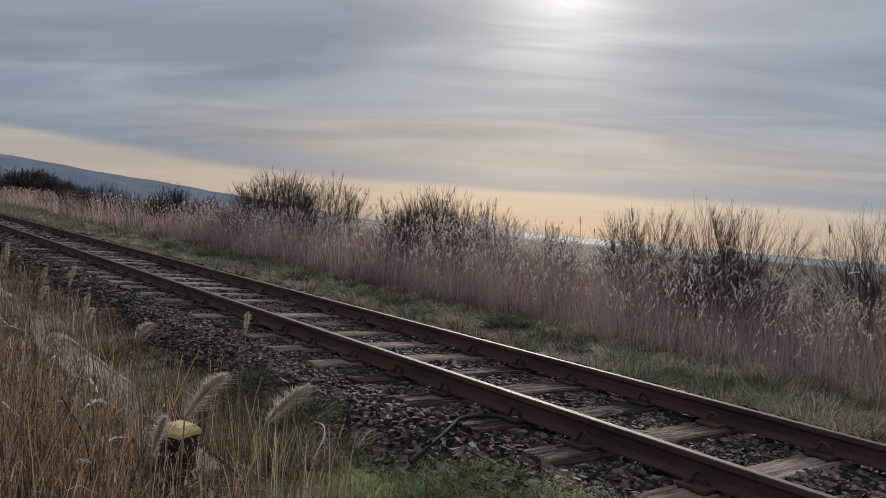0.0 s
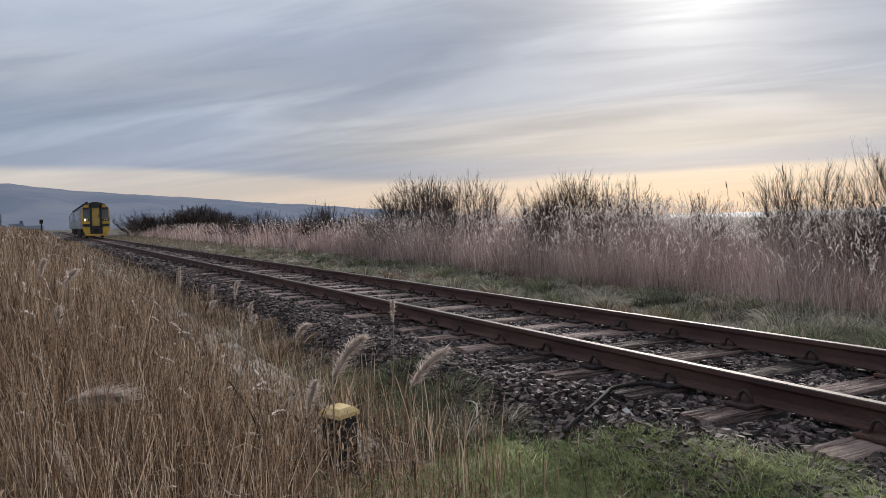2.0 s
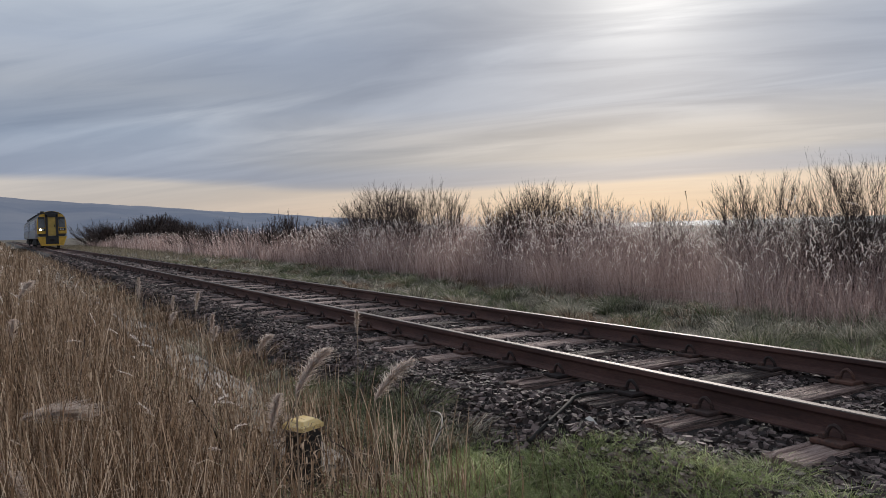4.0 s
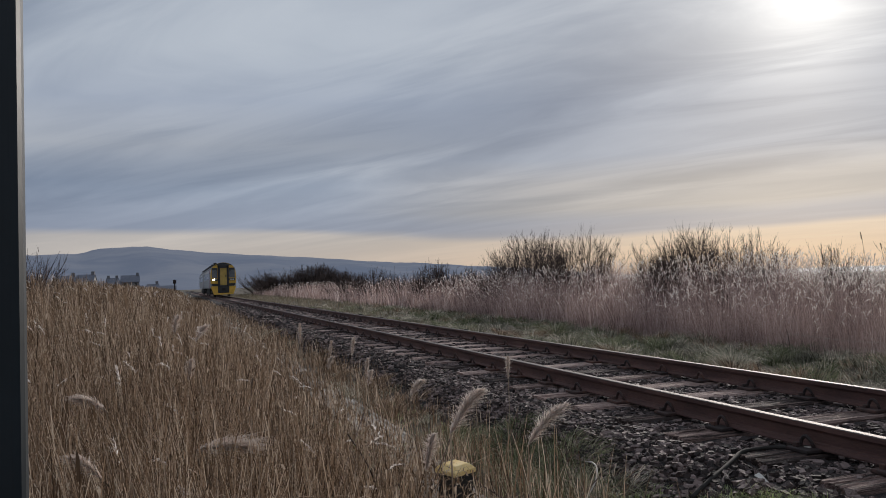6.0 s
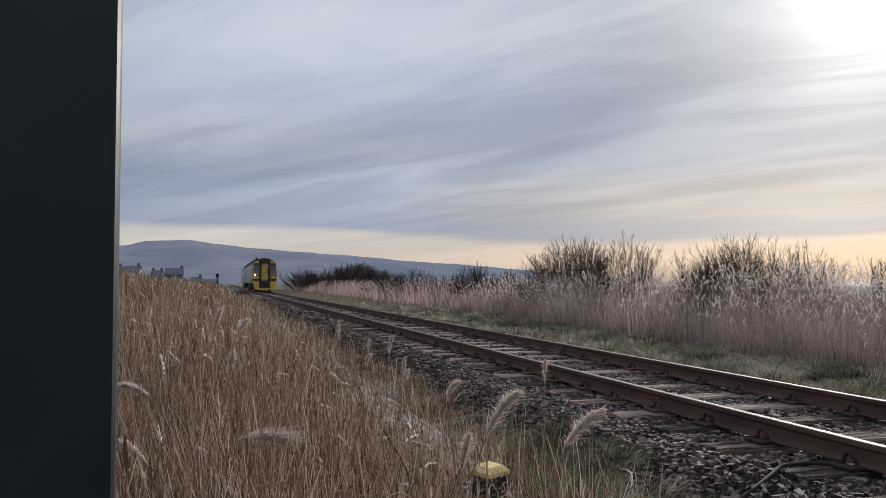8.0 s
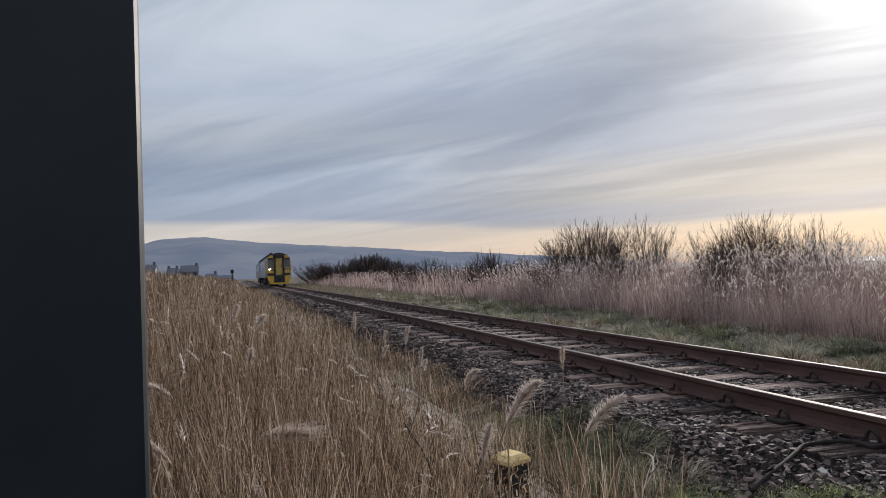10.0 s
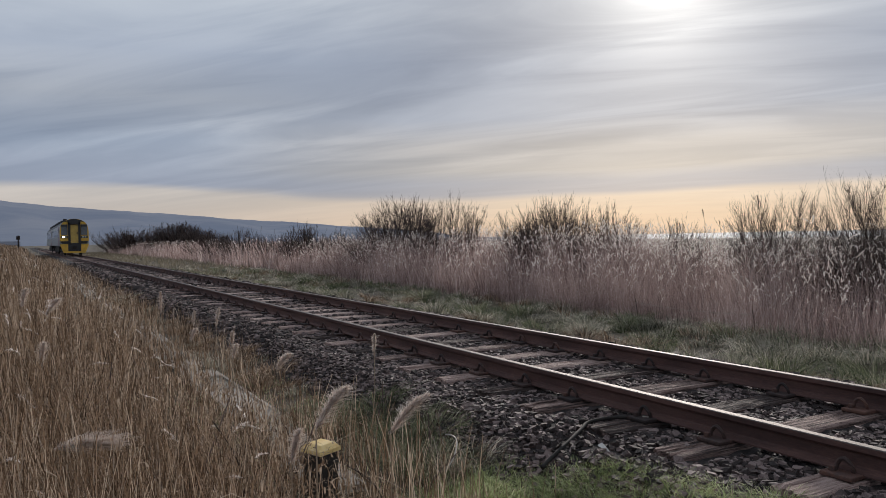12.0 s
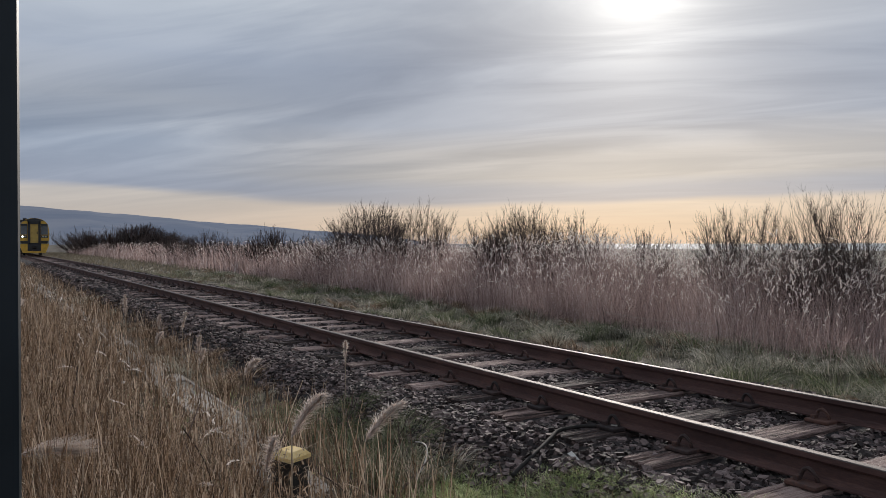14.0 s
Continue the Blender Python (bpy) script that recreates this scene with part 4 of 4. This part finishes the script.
BUSH_LABEL = "leafless dark twiggy bush rising behind the reeds"
for x, y, top, width, stems in ((8.6, 26.8, 2.62, 3.6, 24), (8.6, 22.8, 2.50, 3.0, 18), (9.4, 30.5, 2.2, 2.2, 9), (8.6, 16.9, 2.10, 2.7, 24), (8.8, 15.2, 1.78, 2.4, 18), (9.0, 19.4, 1.74, 2.0, 10),
                               (8.5, 9.9, 1.82, 2.0, 18), (8.5, 8.1, 1.95, 2.2, 21), (8.3, 5.3, 2.15, 2.4, 24), (8.3, 3.7, 2.5, 2.4, 20), (7.4, 7.4, 1.1, 1.6, 12), (8.7, 12.6, 1.45, 1.4, 6)):
    k = 1.09
    bush(-3.98 + (x + 3.98) * k, 0.45 + (y - 0.45) * k, 1.17 + (top - 1.17) * k + 0.1, width * k * 1.12, int(24 + stems * 1.4), 10, 12, 0.0026 + 0.00014 * y, BUSH_LABEL)
for x, y, top, width, stems in ((12, 126, 2.6, 12, 26), (14.5, 108, 3.9, 8, 36), (15.6, 100, 2.9, 6, 22), (11.5, 145, 2.6, 12, 18)):
    bush(x, y, top, width, int(stems * 4), 7, 7, 0.034, "distant dark rounded thicket beyond the reeds", "thicket", "distant thickets")
for x, y, top, width, stems in ((11, 60, 2.1, 5, 18), (10.5, 50, 1.8, 3, 10), (10, 42, 2.0, 3.6, 16), (10.8, 70, 2.0, 5, 14), (9.6, 36, 1.7, 2.5, 8)):
    bush(x, y, top + 0.1, width, int(20 + stems * 2), 7, 6, 0.013, BUSH_LABEL)
for x, y, top, width, stems in ((-8.3, 25.0, 2.25, 2.2, 12), (-9.3, 23.0, 2.2, 2.4, 12)):
    bush(x, y, top + 0.15, width * 1.3, 44, 7, 6, 0.0095, "leafless dark bush standing in the dry reed field", group="bushes in the straw field")


# ---- beside the track ----
def cable_trough():
    """A line of concrete lids, uneven and half grown over."""
    run = thing("cable_trough", "line of pale concrete trough lids half buried in dry grass", "cable trough", at=(-2.13, 0, 0))
    y = 5.0
    while y < 34:
        long = 0.92
        z = float(land(-2.05, y + 0.4)) + 0.035
        bm = box_bm(-0.165, 0.165, 0.006, long - 0.008, -0.05, 0.0, bevel=0.008)
        for v in bm.verts:
            v.co += Vector((rng.normal(0, 0.003), rng.normal(0, 0.003), rng.normal(0, 0.002)))
        lid = part("lid", bm, CONCRETE, run)
        lid.location = (rng.normal(0, 0.015) - 0.10 * min(max((6.6 - y) / 1.6, 0), 1), y, z + rng.normal(0, 0.008))
        lid.rotation_euler = (rng.normal(0, 0.01), rng.normal(0, 0.025), rng.normal(0, 0.012))
        y += long
    wall = bmesh.new()
    add_box(wall, -0.20, -0.17, 6.7, 34, -0.65, -0.41)
    add_box(wall, 0.17, 0.20, 6.7, 34, -0.65, -0.41)
    part("trough_wall", wall, CONCRETE, run)


cable_trough()


def marker_post():
    """A squat square post, black, under a low hipped cap."""
    ob = thing("marker_post", "squat black post with a yellow hipped cap, standing in grass", "marker post", at=(-2.44, 4.82, -0.435))
    ob.rotation_euler = (0.03, -0.02, radians(24))
    part("post_body", box_bm(-0.074, 0.074, -0.074, 0.074, -0.05, 0.335, bevel=0.008), BLACK_PAINT, ob, "black weathered post")
    bm = bmesh.new()
    ring = lambda s, z: [bm.verts.new((a * s, b * s, z)) for a, b in ((-1, -1), (1, -1), (1, 1), (-1, 1))]
    rings = [ring(0.080, 0.336), ring(0.085, 0.340), ring(0.084, 0.362), ring(0.056, 0.390), ring(0.050, 0.392)]
    for a, b in zip(rings, rings[1:]):
        for i in range(4):
            bm.faces.new((a[i], a[(i + 1) % 4], b[(i + 1) % 4], b[i]))
    bm.faces.new(rings[0][::-1])
    bm.faces.new(rings[-1])
    part("cap", bm, YELLOW_PAINT, ob, "faded yellow cap")


marker_post()

loose = thing("loose_cable", "old black cable lying over the ballast to the rail", "cable")
part("sheath", tube_bm([(-1.19, 4.29, -0.27), (-1.03, 4.35, -0.215), (-0.81, 4.48, -0.190), (-0.62, 4.61, -0.178), (-0.45, 4.72, -0.170), (-0.22, 4.70, -0.165), (-0.09, 4.56, -0.160)], 0.0135, 8), CABLE, loose, smooth=True)
part("end_fitting", tube_bm([(-0.093, 4.565, -0.160), (-0.083, 4.545, -0.159), (-0.073, 4.525, -0.158)], 0.018, 8), WIRE, loose, "pale cable end")
branch = thing("loose_wire", "pale bent wire sticking out of the ballast", "wire")
part("strand", tube_bm([(-1.36, 5.22, -0.24), (-1.345, 5.14, -0.235), (-1.37, 5.04, -0.25), (-1.48, 4.88, -0.29), (-1.61, 4.77, -0.35)], 0.0055, 6), WIRE, branch)
lump, lump_faces = rock_field(np.array([[-0.77, 4.20]]), np.array([0.06]), np.array([0.035]))
tagged(new("pale_stone", mesh_of("pale_stone", lump, lump_faces, PALE_STONE)), "single whitish stone lying on the dark ballast", "stone")


def wire_fence():
    ob = thing("wire_fence", "thin sagging wire fence on slim dark stakes before the reeds", "fence")
    stakes = [(5.3, 10.4), (5.2, 7.9)]
    for x, y in stakes:
        z = float(land(x, y))
        part("stake", tube_bm([(x, y, z - 0.05), (x + 0.01, y, z + 0.22), (x - 0.01, y + 0.02, z + 0.44)], 0.007, 6), BARK, ob, "slim dark stake")
    for (a, b), (c, d) in zip(stakes, stakes[1:]):
        part("fence_wire", tube_bm([(a - 0.02, b, -0.02), ((a + c) / 2 - 0.02, (b + d) / 2, -0.06), (c - 0.02, d, -0.03)], 0.0042, 5), WIRE, ob)


wire_fence()

post = thing("steel_post", "dark painted flat steel post beside the viewpoint", "post", at=(-4.006, 0.85, -0.5))
part("post_bar", box_bm(-0.15, 0.0, -0.005, 0.007, -0.1, 2.6, bevel=0.0035), POST_STEEL, post)


# ---- village ----
SLATE = surface("slate_roof", [(0.0, (0.10, 0.11, 0.14)), (1.0, (0.16, 0.17, 0.21))], 0.8, 0.8)
RENDERED = surface("pale_house_wall", [(0.0, (0.30, 0.29, 0.29)), (1.0, (0.42, 0.41, 0.40))], 0.5, 0.9)
DARK_WALL = surface("grey_house_wall", [(0.0, (0.12, 0.125, 0.14)), (1.0, (0.18, 0.18, 0.2))], 0.5, 0.9)
GLASS = plain("dark_window_glass", (0.05, 0.055, 0.06), 0.15)


def house(x, y, wide, deep, eaves, ridge, wall, turn=0.0, chimneys=1, ground=-0.9):
    """A gabled house: ridge along its local x."""
    ob = thing("house", "distant slate-roofed house with a gable and chimney at the field's end", "house", "village houses", (x, y, ground))
    ob.rotation_euler = (0, 0, turn)
    w, d = wide / 2, deep / 2
    bm = extrude_y([(-d, -1), (d, -1), (d, eaves), (0, ridge - 0.15), (-d, eaves)], -w, w)
    bmesh.ops.rotate(bm, verts=bm.verts, matrix=Matrix.Rotation(radians(90), 3, "Z"))
    part("wall", bm, wall, ob)
    over = 0.3
    slope = [(-d - over, eaves - 0.2), (0, ridge), (d + over, eaves - 0.2), (d + over, eaves), (0, ridge + 0.2), (-d - over, eaves)]
    bm = extrude_y(slope, -w - 0.2, w + 0.2)
    bmesh.ops.rotate(bm, verts=bm.verts, matrix=Matrix.Rotation(radians(90), 3, "Z"))
    roof = part("roof", bm, SLATE, ob)
    for i in range(chimneys):
        cx = (w - 0.5) * (1 if i == 0 else -1)
        part("chimney", box_bm(cx - 0.45, cx + 0.45, -0.4, 0.4, ridge - 0.6, ridge + 1.1, bevel=0.04), DARK_WALL, roof)
    for cx in np.linspace(-w * 0.6, w * 0.6, max(2, int(wide / 3))):
        for cz in (1.2, 3.6):
            if cz + 1.2 < eaves:
                part("window", box_bm(cx - 0.45, cx + 0.45, -d - 0.05, -d + 0.05, cz, cz + 1.2), GLASS, ob)
    return ob


house(-20.4, 300, 6.0, 6, 5.2, 7.4, DARK_WALL, 0.08)
house(-27.6, 318, 4.0, 6, 4.9, 6.9, DARK_WALL, 0.2, 2)
house(-31.0, 262, 5.0, 6, 5.2, 7.3, RENDERED, -0.1)
house(-36.0, 258, 4.6, 6, 5.0, 7.0, RENDERED, 0.3)
house(-12.2, 283, 3.6, 5, 2.6, 3.9, RENDERED, 0.1)
house(-8.0, 290, 6.5, 5, 2.2, 3.2, DARK_WALL, 0.0, 0)
house(-24.0, 305, 4.0, 6, 4.4, 6.0, DARK_WALL, -0.2)

for x, y, tall in ((-4.7, 182, 3.6), (3.6, 252, 4.2), (4.7, 252, 4.2), (5.6, 256, 3.6)):
    ob = thing("trackside_post", "distant slim dark post beside the railway line", "post", "distant trackside posts", (x, y, -0.4))
    part("pole", tube_bm([(0, 0, 0), (0, 0, tall * 0.5), (0, 0, tall)], 0.14, 6), BARK, ob)
    part("sign_plate", box_bm(-0.35, 0.35, -0.06, 0.0, tall - 0.9, tall - 0.1, bevel=0.03), BARK, ob)


# ---- train ----
SILVER = plain("silver_coach_paint", (0.30, 0.33, 0.37), 0.4)
SILVER_LOW = plain("grey_coach_paint", (0.30, 0.34, 0.38), 0.4)
ROOF_GREY = plain("coach_roof", (0.13, 0.13, 0.14), 0.7)
TRAIN_YELLOW = plain("train_yellow", (0.62, 0.37, 0.045), 0.5)
DOOR_YELLOW = plain("faded_door_yellow", (0.50, 0.34, 0.085), 0.6)
TRAIN_BLACK = plain("train_black", (0.02, 0.02, 0.022), 0.5)
UNDER = plain("underframe_grime", (0.025, 0.022, 0.02), 0.9)
PINK = plain("door_rose_paint", (0.34, 0.22, 0.26), 0.5)
LAMP_ON = plain("lit_headlamp", (0.9, 0.88, 0.8), 0.3, glow=14.0)
LAMP_OFF = plain("unlit_lamp", (0.55, 0.55, 0.52), 0.25)
COACH_GLASS = plain("coach_glass", (0.10, 0.12, 0.14), 0.08)


def coach_outline(wide=1.37, low=1.0, top=3.81):
    pts = [(-wide + 0.06, low), (-wide, 1.5), (-wide, 2.55), (-wide + 0.10, 3.10), (-wide + 0.30, 3.42), (-wide + 0.65, 3.66), (-wide + 1.05, 3.78), (0, top)]
    return pts + [(-x, z) for x, z in reversed(pts[:-1])]


def shell_parts(train, y0, y1):
    full = coach_outline()
    low = [p for p in full if p[1] <= 3.10]
    body = part("coach_body", extrude_y(low, y0, y1), SILVER, train, "silver-grey coach side")
    roof = [p for p in full if p[1] >= 3.10]
    part("coach_roof", extrude_y([(x * 1.002, z + 0.003) for x, z in roof], y0, y1), ROOF_GREY, train, "dark grey curved roof")
    for s in (-1, 1):
        part("waist_band", box_bm(*sorted((s * 1.362, s * 1.376)), y0 + 1.5, y1 - 0.3, 1.12, 1.62), SILVER_LOW, body)
        for k in range(9):
            yy = y0 + 4.0 + k * 1.72
            part("window", box_bm(*sorted((s * 1.35, s * 1.382)), yy, yy + 1.42, 1.98, 2.72, bevel=0.005), COACH_GLASS, body)
        for yy in (y0 + 1.9, y1 - 2.6):
            door = part("side_door", box_bm(*sorted((s * 1.35, s * 1.385)), yy, yy + 1.25, 1.05, 3.02, bevel=0.004), PINK if yy < y0 + 3 else SILVER_LOW, body)
            part("door_window", box_bm(*sorted((s * 1.37, s * 1.392)), yy + 0.15, yy + 0.5, 1.9, 2.75), COACH_GLASS, body)
            part("door_window", box_bm(*sorted((s * 1.37, s * 1.392)), yy + 0.75, yy + 1.1, 1.9, 2.75), COACH_GLASS, body)
    for yy in np.linspace(y0 + 2.0, y1 - 2.0, 4):
        part("roof_vent", box_bm(-0.9, -0.55, yy, yy + 0.7, 3.6, 3.86, bevel=0.03), TRAIN_BLACK, train)
    gear = bmesh.new()
    for a, b in ((6.4, 8.2), (8.6, 11.5), (11.9, 13.4), (13.8, 16.4)):
        add_box(gear, -1.2, 1.2, y0 + a, y0 + b, 0.32, 1.02, 0.03)
    part("underframe", gear, UNDER, train)
    for c in (y0 + 3.4, y1 - 3.4):
        bogie = bmesh.new()
        for s in (-1, 1):
            add_box(bogie, s * 1.05 - 0.07, s * 1.05 + 0.07, c - 1.75, c + 1.75, 0.42, 0.72, 0.03)
        add_box(bogie, -1.0, 1.0, c - 0.3, c + 0.3, 0.45, 0.95)
        frame_ob = part("bogie", bogie, UNDER, train)
        for yy in (c - 1.3, c + 1.3):
            for s in (-1, 1):
                bm = bmesh.new()
                bmesh.ops.create_cone(bm, cap_ends=True, segments=20, radius1=0.42, radius2=0.42, depth=0.12, matrix=Matrix.Translation((s * 0.76, yy, 0.425)) @ Matrix.Rotation(radians(90), 4, "Y"))
                part("wheel", bm, UNDER, frame_ob)


def build_train(y):
    """Two coaches; the cab end faces down the line towards -y."""
    train = thing("diesel_train", "two-coach silver train with a yellow cab end and lit headlamp", "train", at=(0.7525, y, 0.0))
    shell_parts(train, 0.35, 22.9)
    shell_parts(train, 23.6, 46.3)
    part("gangway", box_bm(-0.7, 0.7, 22.85, 23.65, 1.05, 3.4, bevel=0.05), TRAIN_BLACK, train, "black corridor bellows")
    # cab end
    face = extrude_y([(x * 0.985, z) for x, z in coach_outline() if z > 1.2], 0.0, 0.36)
    cab = part("cab_end", face, TRAIN_YELLOW, train, "yellow cab end")
    hood = [(-1.02, 3.455), (-0.68, 3.64), (-0.3, 3.76), (0, 3.80), (0.3, 3.76), (0.68, 3.64), (1.02, 3.455), (0.62, 3.55), (0.6, 3.40), (-0.6, 3.40), (-0.62, 3.55)]
    part("hood", extrude_y(hood, -0.03, 0.1), TRAIN_BLACK, cab, "black hood")
    surround = bmesh.new()
    add_box(surround, -0.58, -0.36, -0.22, 0.1, 1.28, 3.45, 0.03)
    add_box(surround, 0.36, 0.58, -0.22, 0.1, 1.28, 3.45, 0.03)
    add_box(surround, -0.58, 0.58, -0.22, 0.1, 3.20, 3.58, 0.03)
    part("corridor_frame", surround, TRAIN_BLACK, cab, "black corridor connection frame")
    door = part("corridor_door", box_bm(-0.36, 0.36, -0.10, 0.05, 1.30, 3.20, bevel=0.01), DOOR_YELLOW, cab, "yellow end door")
    part("door_handle", box_bm(0.22, 0.30, -0.13, -0.09, 2.18, 2.42, bevel=0.01), TRAIN_BLACK, door)
    for s in (-1, 1):
        part("cab_window", box_bm(*sorted((s * 0.62, s * 1.22)), -0.02, 0.05, 2.12, 3.22, bevel=0.01), COACH_GLASS, cab, "dark cab window")
        part("wiper", tube_bm([(s * 0.70, -0.04, 2.95), (s * 0.85, -0.045, 2.8), (s * 1.0, -0.04, 2.62)], 0.02, 5), TRAIN_BLACK, cab)
        part("lamp_panel", box_bm(*sorted((s * 0.62, s * 1.25)), -0.03, 0.05, 1.80, 2.05, bevel=0.01), TRAIN_BLACK, cab)
        for k, cx in enumerate((0.80, 1.04)):
            bm = bmesh.new()
            bmesh.ops.create_cone(bm, cap_ends=True, segments=16, radius1=0.085, radius2=0.075, depth=0.05, matrix=Matrix.Translation((s * cx, -0.05, 1.925)) @ Matrix.Rotation(radians(90), 4, "X"))
            lit = s < 0 and k == 1
            part("headlamp", bm, LAMP_ON if lit else LAMP_OFF, cab, "lit white headlamp" if lit else "")
        wedge = [(s * 0.58, 1.22), (s * 1.12, 1.22), (s * 1.24, 1.36), (s * 1.24, 1.50), (s * 0.58, 1.50)]
        part("bumper_recess", extrude_y(wedge, -0.04, 0.05), TRAIN_BLACK, cab, "black bumper recess")
        part("window_visor", box_bm(*sorted((s * 0.64, s * 1.20)), -0.03, -0.018, 2.98, 3.20, bevel=0.004), TRAIN_BLACK, cab)
        part("skirt_step", box_bm(*sorted((s * 0.80, s * 1.06)), -0.065, -0.045, 0.72, 0.98, bevel=0.006), TRAIN_YELLOW, cab)
    skirt = extrude_y([(-1.36, 1.2), (-1.02, 0.28), (1.02, 0.28), (1.36, 1.2)], -0.05, 0.5)
    nose = part("skirt", skirt, TRAIN_YELLOW, train, "yellow lower skirt")
    part("coupler_recess", box_bm(-0.60, 0.60, -0.08, 0.3, 0.46, 1.26, bevel=0.03), TRAIN_BLACK, nose)
    part("coupler", box_bm(-0.2, 0.2, -0.30, 0.0, 0.72, 1.02, bevel=0.04), UNDER, nose)
    return train


build_train(88.0)


# ---- ballast stones nearest the walk ----
xy = scatter(330, -1.0, -0.5, 3.7, 5.0)
xy = clear_of_sleepers(xy)[:300]
MODELS = []
for i, s in enumerate(SHAPES):
    MODELS.append(mesh_of("stone", s, ROCK_FACES, STONE))
for x, y in xy:
    size = 0.028 + 0.04 * rng.beta(1.6, 3.0)
    ob = under(new("stone", MODELS[int(rng.integers(0, len(MODELS)))]), bed)
    ob.matrix_basis = Matrix.LocRotScale((x, y, float(land(x, y)) + size * 0.12 + rng.uniform(0, 0.03)), Euler((rng.normal(0, 0.35), rng.normal(0, 0.35), rng.uniform(0, 6.28))), (size, size, size))
